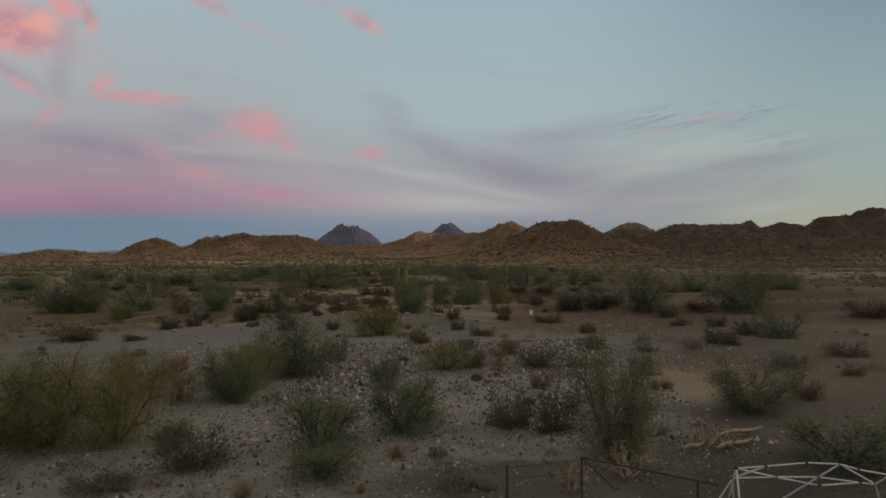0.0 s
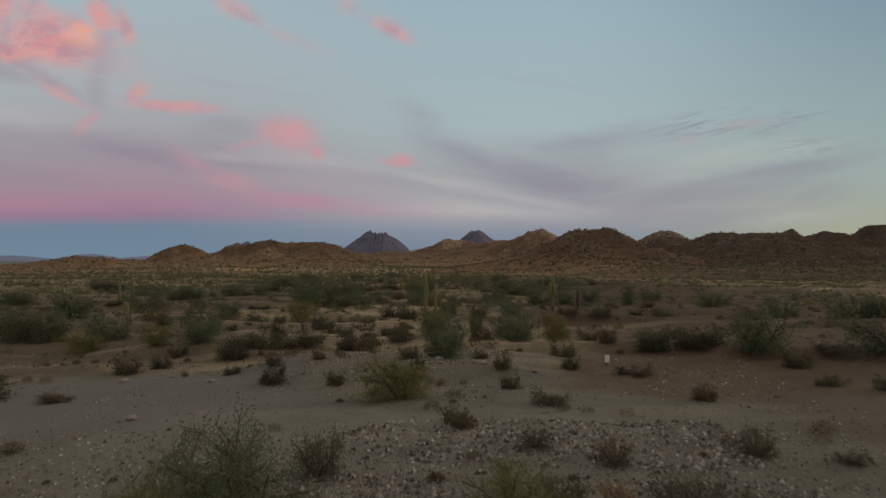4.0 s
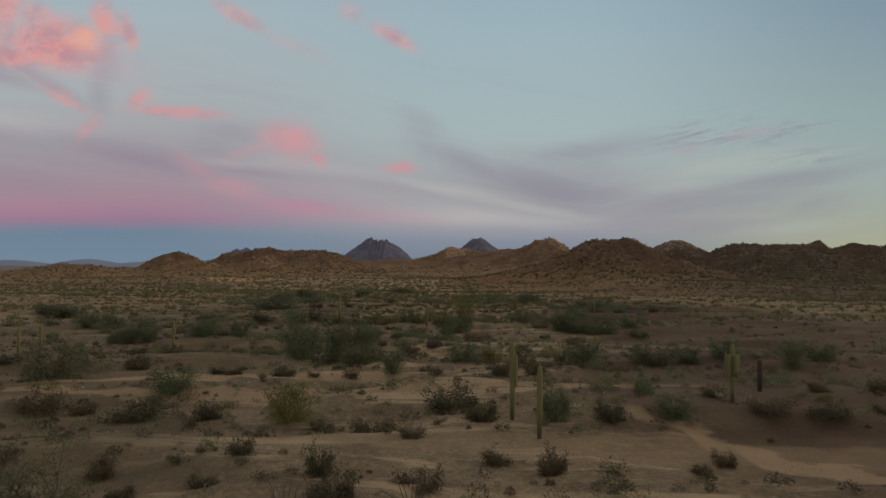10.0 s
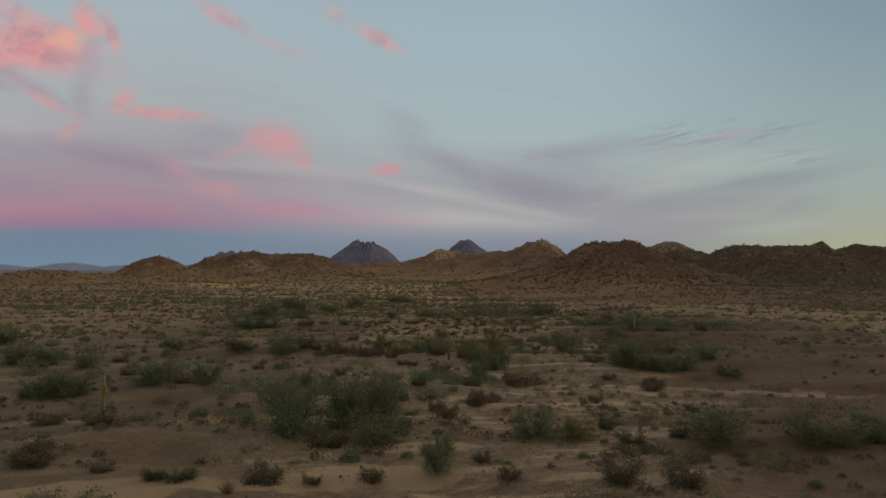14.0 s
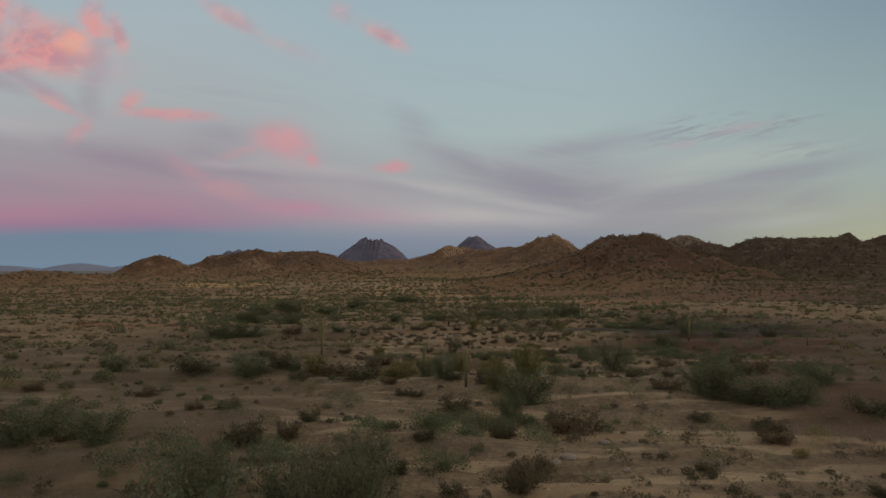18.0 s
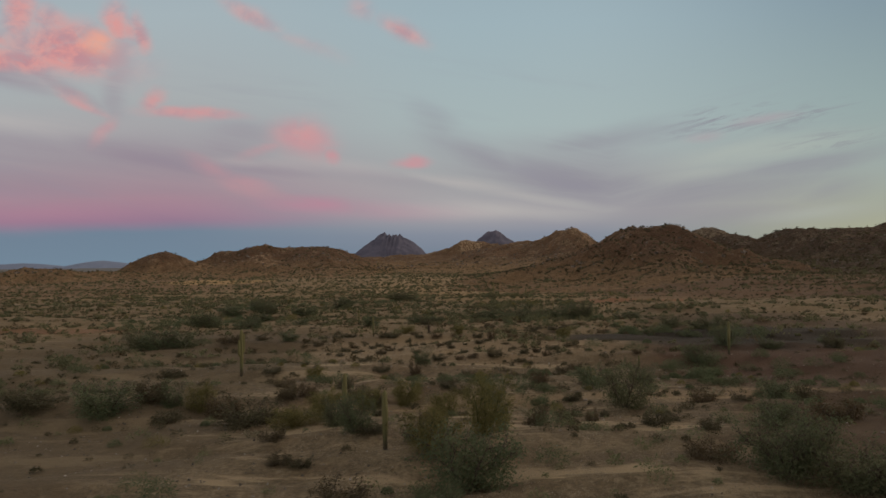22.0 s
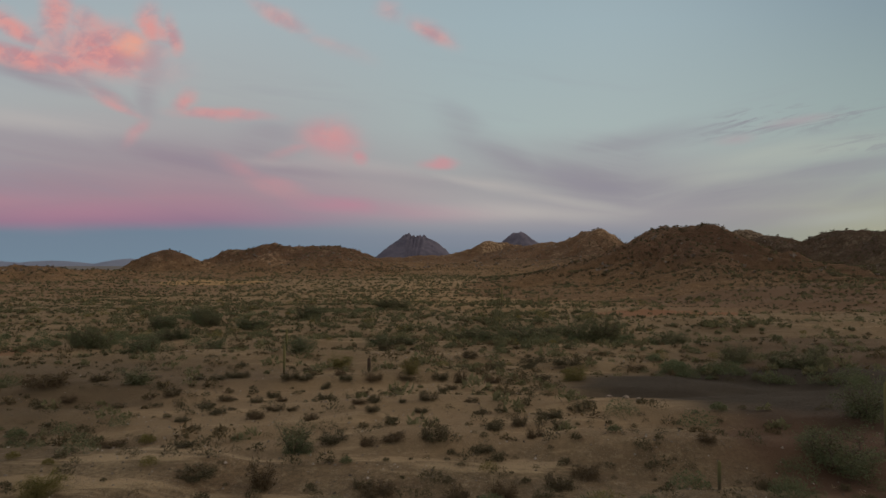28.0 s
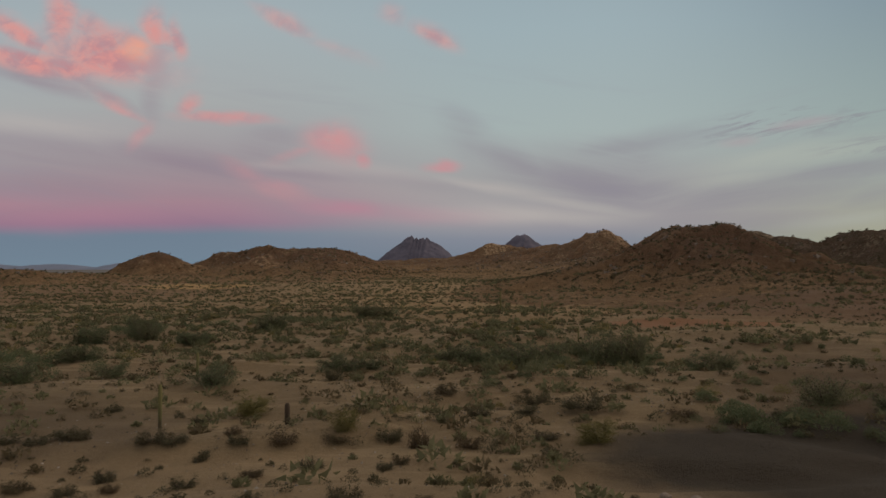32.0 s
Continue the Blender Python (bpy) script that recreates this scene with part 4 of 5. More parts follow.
MESQUITE_LEAF = leaf_material("mesquite_leaf", (0.092, 0.120, 0.067), (0.162, 0.196, 0.111), (0.17, 0.150, 0.088), 0.25)
PALO_LEAF = leaf_material("palo_verde_leaf", (0.155, 0.148, 0.054), (0.230, 0.214, 0.086), (0.16, 0.13, 0.06), 0.15)
CREOSOTE_LEAF = leaf_material("creosote_leaf", (0.105, 0.142, 0.074), (0.185, 0.228, 0.125), (0.14, 0.13, 0.07), 0.15)
SCRUB_LEAF = leaf_material("scrub_leaf", (0.072, 0.071, 0.044), (0.134, 0.127, 0.078), (0.140, 0.104, 0.066), 0.5)
DRY_LEAF = leaf_material("dry_leaf", (0.20, 0.105, 0.045), (0.27, 0.15, 0.065), (0.24, 0.17, 0.10), 0.3)
STRAW = leaf_material("straw", (0.22, 0.18, 0.12), (0.34, 0.29, 0.20), (0.28, 0.22, 0.13), 0.3)
# the next two are lightened leaf colours, with distance haze put into them
HAZED_LEAF = leaf_material("hazed_scrub_leaf", (0.100, 0.104, 0.060), (0.172, 0.170, 0.098), (0.17, 0.13, 0.08), 0.4)
HAZED_GREEN = leaf_material("hazed_tree_leaf", (0.132, 0.156, 0.082), (0.212, 0.236, 0.128), (0.17, 0.15, 0.09), 0.3)
DUN_LEAF = leaf_material("dun_scrub_leaf", (0.100, 0.083, 0.050), (0.170, 0.140, 0.084), (0.19, 0.145, 0.085), 0.5)
GREY_LEAF = leaf_material("grey_leaf", (0.13, 0.13, 0.11), (0.20, 0.20, 0.17), (0.18, 0.15, 0.11), 0.3)
SPINE = leaf_material("pale_spines", (0.28, 0.26, 0.18), (0.42, 0.38, 0.27), (0.25, 0.20, 0.13), 0.3)
BARK = bark_material("dark_bark", (0.070, 0.058, 0.046), (0.15, 0.125, 0.10))
GREEN_BARK = bark_material("green_bark", (0.080, 0.085, 0.035), (0.14, 0.14, 0.06))
PALE_WOOD = bark_material("bleached_wood", (0.24, 0.19, 0.13), (0.42, 0.34, 0.24), 9.0)


# ---------------------------------------------------------------- plant shapes
def rods(segments, sides=4):
    """Tapered rods from rows of start, end, and the radii there."""
    seg = np.asarray(segments, float)
    a, b, ra, rb = seg[:, 0:3], seg[:, 3:6], seg[:, 6], seg[:, 7]
    along = b - a
    along /= np.linalg.norm(along, axis=1, keepdims=True) + 1e-9
    side = np.cross(along, np.where(np.abs(along[:, 2:3]) > 0.9, [[1.0, 0, 0]], [[0, 0, 1.0]]))
    side /= np.linalg.norm(side, axis=1, keepdims=True) + 1e-9
    up = np.cross(side, along)
    angle = np.arange(sides) * 2 * np.pi / sides
    ring = side[:, None] * np.cos(angle)[None, :, None] + up[:, None] * np.sin(angle)[None, :, None]
    points = np.concatenate([a[:, None] + ring * ra[:, None, None], b[:, None] + ring * rb[:, None, None]], 1).reshape(-1, 3)
    k = np.arange(sides)
    quad = np.stack([k, (k + 1) % sides, (k + 1) % sides + sides, k + sides], 1)
    faces = (np.arange(len(seg))[:, None, None] * 2 * sides + quad[None]).reshape(-1, 4)
    return points, faces


def blades(centre, along, length, width, r):
    """Small pointed leaves."""
    along = along / (np.linalg.norm(along, axis=1, keepdims=True) + 1e-9)
    side = np.cross(along, r.normal(size=along.shape))
    side /= np.linalg.norm(side, axis=1, keepdims=True) + 1e-9
    half, across = along * (length / 2)[:, None], side * (width / 2)[:, None]
    points = np.stack([centre - half - across, centre - half + across, centre + half], 1).reshape(-1, 3)
    return points, np.arange(len(points)).reshape(-1, 3)


def grown(r, stems, high, wide, levels, fork, lean=0.6, start=0.05, bow=0.25):
    """Branches that grow from the base: rows for rods, and the twigs' starts and ends."""
    todo, rows, twigs = [], [], []
    for k in range(stems):
        turn = 2 * np.pi * (k + r.random() * 0.8) / stems
        tilt = lean * (0.35 + 0.65 * r.random())
        heading = np.array([np.cos(turn) * tilt * wide / high, np.sin(turn) * tilt * wide / high, 1.0])
        todo.append((np.array([np.cos(turn), np.sin(turn), 0]) * start, heading / np.linalg.norm(heading), high * (0.30 + 0.12 * r.random()), 0, high * 0.018 + 0.008))
    while todo:
        base, heading, size, level, thick = todo.pop()
        bend = heading + r.normal(size=3) * bow * (0.5 + 0.3 * level)
        bend /= np.linalg.norm(bend)
        mid = base + heading * size * 0.5
        tip = mid + bend * size * 0.5
        if level > 1:
            rows.append((*base, *tip, thick, thick * 0.6))
        else:
            rows.append((*base, *mid, thick, thick * 0.8))
            rows.append((*mid, *tip, thick * 0.8, thick * 0.6))
        if level >= min(1, levels - 2):
            twigs.append((mid, tip))
        if level < levels - 1:
            for _ in range(fork):
                out = bend + r.normal(size=3) * 0.55
                out[2] = out[2] * 0.8 + 0.12
                todo.append((mid + (tip - mid) * r.random(), out / np.linalg.norm(out), size * (0.55 + 0.25 * r.random()), level + 1, thick * 0.55))
    return np.array(rows), np.array(twigs)


def fitted(rows, twigs, high, wide):
    """Stretches what has grown to the wanted height and width."""
    top, reach = twigs[:, 1, 2].max(), np.percentile(np.abs(twigs[:, 1, :2]), 92)
    size = np.array([wide / 2 / reach, wide / 2 / reach, high / top])
    rows[:, 0:3] *= size
    rows[:, 3:6] *= size
    return rows, twigs * size


def leafed(twigs, count, spread, length, width, r, droop=0.2, fill=0.45):
    """Leaves along the twigs, and in loose clumps that fill the plant's inside."""
    pick = r.integers(0, len(twigs), count)
    place = twigs[pick, 0] + (twigs[pick, 1] - twigs[pick, 0]) * r.random((count, 1)) * 1.15 + r.normal(size=(count, 3)) * spread
    clumps = twigs[r.integers(0, len(twigs), 70), 1] * (0.40 + 0.58 * r.random((70, 1))) * np.stack([np.ones(70), np.ones(70), 0.25 + 0.7 * r.random(70)], 1)
    inside = clumps[r.integers(0, 70, count)] + r.normal(size=(count, 3)) * spread * 1.9
    place = np.where(r.random((count, 1)) < fill, inside, place)
    place[:, 2] = np.maximum(place[:, 2], 0.02 + 0.06 * r.random(count))
    along = (twigs[pick, 1] - twigs[pick, 0]) / 0.3 + r.normal(size=(count, 3)) * 0.9 + [0, 0, 0.3 - droop]
    sizes = 0.6 + 0.8 * r.random(count)
    return blades(place, along, length * sizes, width * sizes, r)


def part(name, me, parent, label=""):
    ob = new(name, me)
    ob.parent = parent
    return tagged(ob, label)


def thing(name, label, category, group="", m=None):
    ob = new(name)
    ob.empty_display_size = 0.2
    if m is not None:
        ob.matrix_basis = m
    return tagged(ob, label, category, group)


PLANTS = {}


def make_plant(key, name, label, category, group, wood, leaf, seed, shape, leaves):
    """One plant a metre high and a metre wide, to be copied; it waits far below the land and is removed at the end."""
    r = np.random.default_rng(seed)
    rows, twigs = grown(r, **shape)
    rows, twigs = fitted(rows, twigs, shape["high"], shape["wide"])
    root = thing(name, label, category, group)
    woody = category == "tree"
    part("trunk" if woody else "woody_base", mesh_of(name + "_wood", *rods(rows, 3), wood, True), root)
    points, faces = leafed(twigs, r=r, **leaves)
    part("crown" if woody else "foliage", mesh_of(name + "_leaves", points, faces, leaf), root)
    PLANTS.setdefault(key, []).append((root, shape["high"], shape["wide"]))


for seed in range(5):
    make_plant("M", "mesquite_tree", "dusky green mesquite tree with many thin branches on dry ground", "tree", "trees of the plain", BARK, MESQUITE_LEAF, 20 + seed,
               dict(stems=5 + seed % 3, high=3.0, wide=3.4, levels=4, fork=3, lean=1.0, start=0.12), dict(count=5200, spread=0.16, length=0.128, width=0.068, fill=0.70))
for seed in range(3):
    make_plant("N", "mesquite_tree", "dense dusky green mesquite tree with twisted thin branches", "tree", "trees of the plain", BARK, MESQUITE_LEAF, 30 + seed,
               dict(stems=7, high=3.0, wide=3.2, levels=4, fork=3, lean=1.0, start=0.15, bow=0.4), dict(count=18000, spread=0.14, length=0.070, width=0.032, fill=0.60))
for seed in range(3):
    make_plant("P", "palo_verde_tree", "yellow-green palo verde tree with fine leafless twigs", "tree", "trees of the plain", GREEN_BARK, PALO_LEAF, 40 + seed,
               dict(stems=6, high=2.5, wide=2.6, levels=4, fork=3, lean=0.8, start=0.1), dict(count=7500, spread=0.12, length=0.15, width=0.026, droop=-0.2, fill=0.6))
for seed in range(3):
    make_plant("C", "creosote_bush", "open green creosote bush with upright thin stems", "bush", "bushes of the plain", BARK, CREOSOTE_LEAF, 60 + seed,
               dict(stems=12, high=1.8, wide=2.0, levels=3, fork=4, lean=0.9, start=0.10), dict(count=7000, spread=0.09, length=0.070, width=0.030, droop=-0.1, fill=0.5))
for seed in range(6):
    make_plant("D", "scrub_bush", "low dark grey-brown desert scrub bush", "bush", "bushes of the plain", BARK, SCRUB_LEAF, 80 + seed,
               dict(stems=8, high=1.0, wide=1.5, levels=3, fork=2, lean=1.6, start=0.08), dict(count=2100, spread=0.080, length=0.090, width=0.050, droop=0.0, fill=0.74))
for seed in range(2):
    make_plant("Q", "palo_verde_tree", "feathery olive-yellow palo verde tree with many fine twigs", "tree", "trees of the plain", GREEN_BARK, PALO_LEAF, 50 + seed,
               dict(stems=7, high=2.5, wide=2.6, levels=4, fork=3, lean=0.9, start=0.1, bow=0.35), dict(count=15000, spread=0.16, length=0.085, width=0.016, droop=-0.2, fill=0.5))
for seed in range(3):
    make_plant("E", "scrub_bush", "low dark grey-brown desert scrub bush", "bush", "bushes of the plain", BARK, SCRUB_LEAF, 90 + seed,
               dict(stems=9, high=1.0, wide=1.5, levels=3, fork=3, lean=1.5, start=0.08), dict(count=5000, spread=0.085, length=0.048, width=0.024, droop=0.0, fill=0.68))
make_plant("O", "dead_bush", "dead orange-brown bush with dry leaves", "bush", "bushes of the plain", PALE_WOOD, DRY_LEAF, 101,
           dict(stems=8, high=1.5, wide=1.1, levels=3, fork=3, lean=0.7, start=0.06), dict(count=1800, spread=0.05, length=0.08, width=0.030))
make_plant("B", "bare_bush", "leafless dead bush of pale bleached branches", "bush", "bushes of the plain", PALE_WOOD, STRAW, 107,
           dict(stems=7, high=1.5, wide=1.3, levels=4, fork=3, lean=0.8, start=0.06, bow=0.4), dict(count=120, spread=0.03, length=0.08, width=0.012))
make_plant("G", "grey_bush", "pale grey leafy brittle bush on gravel", "bush", "bushes of the plain", PALE_WOOD, GREY_LEAF, 103,
           dict(stems=14, high=0.7, wide=0.9, levels=3, fork=3, lean=1.3, start=0.05), dict(count=900, spread=0.03, length=0.05, width=0.030))


def tuft_mesh(seed):
    r = np.random.default_rng(seed)
    n = 260
    turn, out = r.random(n) * 2 * np.pi, r.random(n)
    foot = np.stack([np.cos(turn) * out * 0.15, np.sin(turn) * out * 0.15, 0 * out], 1)
    along = np.stack([np.cos(turn) * out * 0.8, np.sin(turn) * out * 0.8, 0.7 + 0.5 * r.random(n)], 1)
    size = 0.35 + 0.3 * r.random(n)
    way_up = along / np.linalg.norm(along, axis=1, keepdims=True)
    return blades(foot + way_up * (size / 2)[:, None], along, size, np.full(n, 0.018), r)


def plant_at(key, k, x, y, high, wide):
    forms = PLANTS[key]
    root, tall, broad = forms[k % len(forms)]
    broad_by, tall_by = wide / broad, high / tall
    broad_by = min(max(broad_by, 0.6 * tall_by), 1.7 * tall_by)
    m = pose(x, y, land_at(x, y) - 0.03, 0, 0, 137.5 * k) @ Matrix.Diagonal((broad_by, broad_by, tall_by, 1))
    return copy_thing(root, m)


# ---------------------------------------------------------------- cacti
def cactus_material(name, green, top, worn, low=1.0):
    mat, n, shader, place = fresh(name, 0.7)
    own = n.add("ShaderNodeTexCoord").outputs["Object"]
    up = n.add("ShaderNodeSeparateXYZ")
    n.wire(own, up.inputs[0])
    grain = n.noise(place, 5.0, 5, 0.65)
    colour = n.mix(n.span(n.math("ADD", up.outputs[2], n.math("MULTIPLY", grain, 1.6)), 0.8, 3.2), (*green, 1), (*top, 1))
    colour = n.mix(n.span(n.math("ADD", up.outputs[2], grain), low + 0.55, low * 0.2 + 0.25), colour, (*worn, 1))
    colour = n.mix(n.span(n.noise(place, 14.0, 4), 0.55, 0.75, 0.0, 0.5), colour, (*worn, 1))
    n.wire(colour, shader.inputs["Base Color"])
    bumped(n, shader, grain, 0.02)
    return mat


SAGUARO_SKIN = cactus_material("saguaro_skin", (0.112, 0.116, 0.058), (0.190, 0.182, 0.082), (0.085, 0.070, 0.050))
DEAD_SKIN = cactus_material("dead_saguaro_skin", (0.060, 0.045, 0.035), (0.080, 0.060, 0.045), (0.040, 0.032, 0.026))


def ribbed(path, radii, ribs=13):
    """A pleated column along a path of points."""
    path, n = np.asarray(path, float), ribs * 2
    angle = np.arange(n) * 2 * np.pi / n
    pleat = np.where(np.arange(n) % 2 == 0, 1.0, 0.84)
    points = []
    for k, (p, radius) in enumerate(zip(path, radii)):
        along = path[min(k + 1, len(path) - 1)] - path[max(k - 1, 0)]
        along /= np.linalg.norm(along)
        side = np.cross(along, [0.3, 1.0, 0.1])
        side /= np.linalg.norm(side)
        up = np.cross(along, side)
        points.append(p + (side[None] * np.cos(angle)[:, None] + up[None] * np.sin(angle)[:, None]) * (radius * pleat)[:, None])
    points = np.concatenate(points)
    m, k = len(path), np.arange(n)
    faces = np.concatenate([np.stack([j * n + k, j * n + (k + 1) % n, (j + 1) * n + (k + 1) % n, (j + 1) * n + k], 1) for j in range(m - 1)])
    return points, faces


def column(high, radius):
    z = np.concatenate([np.linspace(-0.1, 0.9, 9) * high, high * np.array([0.94, 0.97, 0.99, 1.0])])
    swell = np.concatenate([np.interp(np.linspace(0, 1, 9), [0, 0.1, 0.5, 0.85, 1], [0.72, 0.78, 1.0, 0.97, 0.92]), [0.82, 0.62, 0.36, 0.03]])
    return np.stack([0 * z, 0 * z, z], 1), radius * swell


def arm_path(turn, from_z, out, up, radius):
    bow = np.linspace(0, np.pi / 2, 6)
    side = np.concatenate([np.sin(bow) * out, np.full(4, out) + np.array([0.01, 0.015, 0.02, 0.02])])
    rise = np.concatenate([(1 - np.cos(bow)) * out * 0.8, out * 0.8 + up * np.array([0.5, 0.85, 0.95, 1.0])])
    path = np.stack([np.cos(turn) * side, np.sin(turn) * side, from_z + rise], 1)
    return path, radius * np.array([0.6, 0.8, 0.9, 0.95, 1, 1, 1, 0.85, 0.55, 0.05])


def saguaro(x, y, high, arms=(), dead=False, radius=None):
    skin = DEAD_SKIN if dead else SAGUARO_SKIN
    radius = radius or 0.030 * high + 0.055
    words = "dead blackened saguaro stump standing upright" if dead else (
        "tall ribbed green saguaro cactus with %s" % ("one raised arm" if len(arms) == 1 else "several raised arms") if arms else "slim single-stemmed ribbed green saguaro cactus")
    root = thing("saguaro_cactus", words, "cactus", "saguaros of the plain", pose(x, y, land_at(x, y) - 0.02, 0, 0, (x * 37) % 360))
    part("trunk", mesh_of("saguaro_trunk", *ribbed(*column(high, radius)), skin, True), root)
    for turn, low, out, up in arms:
        part("arm", mesh_of("saguaro_arm", *ribbed(*arm_path(radians(turn), low * high, out * radius / 0.2, up * high, radius * 0.72), 10), skin, True), root)
    return root


def cholla_clump(x, y, wide, seed):
    r = np.random.default_rng(seed)
    rows, twigs = grown(r, 7, 0.5, 0.8, 3, 3, 1.2, 0.08)
    rows, twigs = fitted(rows, twigs, 0.35 * wide + 0.12, wide)
    rows[:, 6:] = rows[:, 6:] * 1.6 + 0.018
    root = thing("cholla_cactus", "low clump of pale spiny cholla cactus joints", "cactus", "cholla clumps of the plain", pose(x, y, land_at(x, y)))
    part("body", mesh_of("cholla_joints", *rods(rows, 5), SPINE, True), root)["kind"] = "stuff"
    part("spine_cover", mesh_of("cholla_spines", *leafed(twigs, 700, 0.05, 0.07, 0.012, r), SPINE), root)["kind"] = "stuff"


def ocotillo(x, y, high, seed):
    r = np.random.default_rng(seed)
    rows = []
    for k in range(14):
        turn, tilt = r.random() * 6.28, 0.15 + 0.5 * r.random()
        p, h = np.array([np.cos(turn), np.sin(turn), 0]) * 0.1, np.array([np.cos(turn) * tilt, np.sin(turn) * tilt, 1.0])
        for j in range(5):
            q = p + h / np.linalg.norm(h) * high / 5 * (0.85 + 0.2 * r.random())
            rows.append((*p, *q, 0.03 - 0.004 * j, 0.026 - 0.004 * j))
            p, h = q, h + r.normal(size=3) * 0.1
    root = thing("ocotillo", "dark leafless ocotillo with many upright wands", "shrub", "", pose(x, y, land_at(x, y)))
    part("wand_cluster", mesh_of("ocotillo_wands", *rods(rows, 5), BARK, True), root)


# ---------------------------------------------------------------- plants in their places
def turn_out(key, lists):
    spots = []
    for x, y, high, wide in sum(lists, []):
        if key == "M" and wide > 5.4:
            # a broad thicket is several trees grown together
            high = high * (0.75 if wide > 8 else 0.95)
            spots += [(x - 0.29 * wide, y + 0.5, 0.9 * high, 0.50 * wide), (x + 0.02 * wide, y - 0.4, high, 0.52 * wide), (x + 0.30 * wide, y + 0.3, 0.86 * high, 0.48 * wide)]
        else:
            spots.append((x, y, high, wide))
    for k, (x, y, high, wide) in enumerate(spots):
        plant_at({"M": "N", "P": "Q", "D": "E"}.get(key, key) if y < 40 else key, k, x, y, high, wide)


turn_out("M", [MESQUITES_A, MESQUITES_B, MESQUITES_C, MESQUITES_D])
turn_out("P", [PALO_VERDES])
turn_out("C", [CREOSOTES])
turn_out("D", [SCRUB_A, SCRUB_B, SCRUB_C, SCRUB_D, SCRUB_E, SCRUB_F, SCRUB_G, SCRUB_H, SCRUB_I, SCRUB_J, SCRUB_K, SCRUB_L])
for k, (x, y, high, wide) in enumerate(DEAD_BUSHES):
    plant_at("O", k, x, y, high, wide)
for k, (x, y, high, wide) in enumerate(BARE_BUSHES):
    plant_at("B", k, x, y, high, wide)
for k, (x, y, high, wide) in enumerate(GREY_BUSHES):
    plant_at("G", k, x, y, high, wide)

UPRIGHT = ((40, 0.42, 0.30, 0.30), (220, 0.50, 0.30, 0.36))
CROWDED = ((0, 0.42, 0.42, 0.34), (72, 0.46, 0.46, 0.30), (144, 0.40, 0.40, 0.36), (216, 0.47, 0.44, 0.28), (288, 0.43, 0.42, 0.33))
saguaro(-3.8, 97.2, 5.1, ((142, 0.42, 0.22, 0.40),), radius=0.18)
saguaro(-2.5, 93.2, 4.4, radius=0.17)
saguaro(11.6, 99.9, 4.1, CROWDED, radius=0.17)
saguaro(15.4, 104.3, 2.5, dead=True, radius=0.19)
saguaro(-14.6, 244.7, 1.8, dead=True, radius=0.2)
saguaro(-41.3, 133.4, 3.8, ((60, 0.6, 0.30, 0.15),))
saguaro(-32.6, 83.2, 2.9, ((30, 0.5, 0.35, 0.2), (170, 0.45, 0.4, 0.25)))
for x, y, high in SAGUAROS:
    saguaro(x, y, high, UPRIGHT[: int(x * 7) % 3] if high > 3.2 else ())
for k, (x, y, wide) in enumerate(CHOLLAS):
    cholla_clump(x, y, wide, 300 + k)
ocotillo(-9.2, 79.5, 1.7, 400)
ocotillo(-13.5, 76.2, 1.9, 401)


# ---------------------------------------------------------------- rocks
def stone_mesh(seed, name="stone", rings=2):
    r = np.random.default_rng(seed)
    bm = bmesh.new()
    bmesh.ops.create_icosphere(bm, subdivisions=rings, radius=0.5)
    shift = r.random(3) * 50
    for v_ in bm.verts:
        p = v_.co.copy()
        f_ = 1 + 0.35 * noise.noise(p * 2.2 + Vector(shift)) + 0.12 * noise.noise(p * 6 + Vector(shift))
        v_.co = Vector((p.x * f_, p.y * f_ * 0.85, max(p.z * f_ * 0.62, -0.18)))
    me = bpy.data.meshes.new(name)
    bm.to_mesh(me)
    bm.free()
    return me


def rock_material():
    mat, n, shader, place = fresh("pale_rock", 0.9)
    grain = n.noise(place, 7.0, 6, 0.7)
    own = n.add("ShaderNodeObjectInfo").outputs["Random"]
    colour = n.mix(n.span(grain, 0.3, 0.7), (0.20, 0.175, 0.15, 1), (0.36, 0.32, 0.28, 1))
    colour = n.mix(n.math("MULTIPLY", own, 0.5), colour, (0.19, 0.145, 0.115, 1))
    n.wire(colour, shader.inputs["Base Color"])
    bumped(n, shader, grain, 0.04)
    return mat


ROCK = rock_material()
STONES = [stone_mesh(500 + k) for k in range(5)]
for me in STONES:
    me.materials.append(ROCK)
for k, (x, y, wide) in enumerate(BOULDERS):
    ob = new("boulder", STONES[k % 5])
    ob.matrix_basis = pose(x, y, land_at(x, y) + 0.04 * wide, 0, 0, 71 * k) @ Matrix.Diagonal((wide, wide * 0.9, wide * 0.8, 1))
    tagged(ob, "rounded pale grey boulder half sunk in gravelly soil", "rock", "boulders of the plain")


# ---------------------------------------------------------------- marker post, pipe frame, old fence, dead cactus
def plain_paint(name, colour, roughness, wear):
    mat, n, shader, place = fresh(name, roughness)
    n.wire(n.mix(n.span(n.noise(place, 9.0, 5), 0.45, 0.75, 0.0, 0.6), (*colour, 1), (*wear, 1)), shader.inputs["Base Color"])
    return mat


WHITE = plain_paint("white_paint", (0.78, 0.77, 0.74), 0.5, (0.45, 0.40, 0.34))
PVC = plain_paint("white_pipe", (0.62, 0.62, 0.62), 0.4, (0.45, 0.43, 0.40))
BLACK = plain_paint("black_joint", (0.03, 0.03, 0.03), 0.5, (0.06, 0.055, 0.05))
IRON = plain_paint("rusty_iron", (0.06, 0.045, 0.038), 0.7, (0.12, 0.07, 0.045))


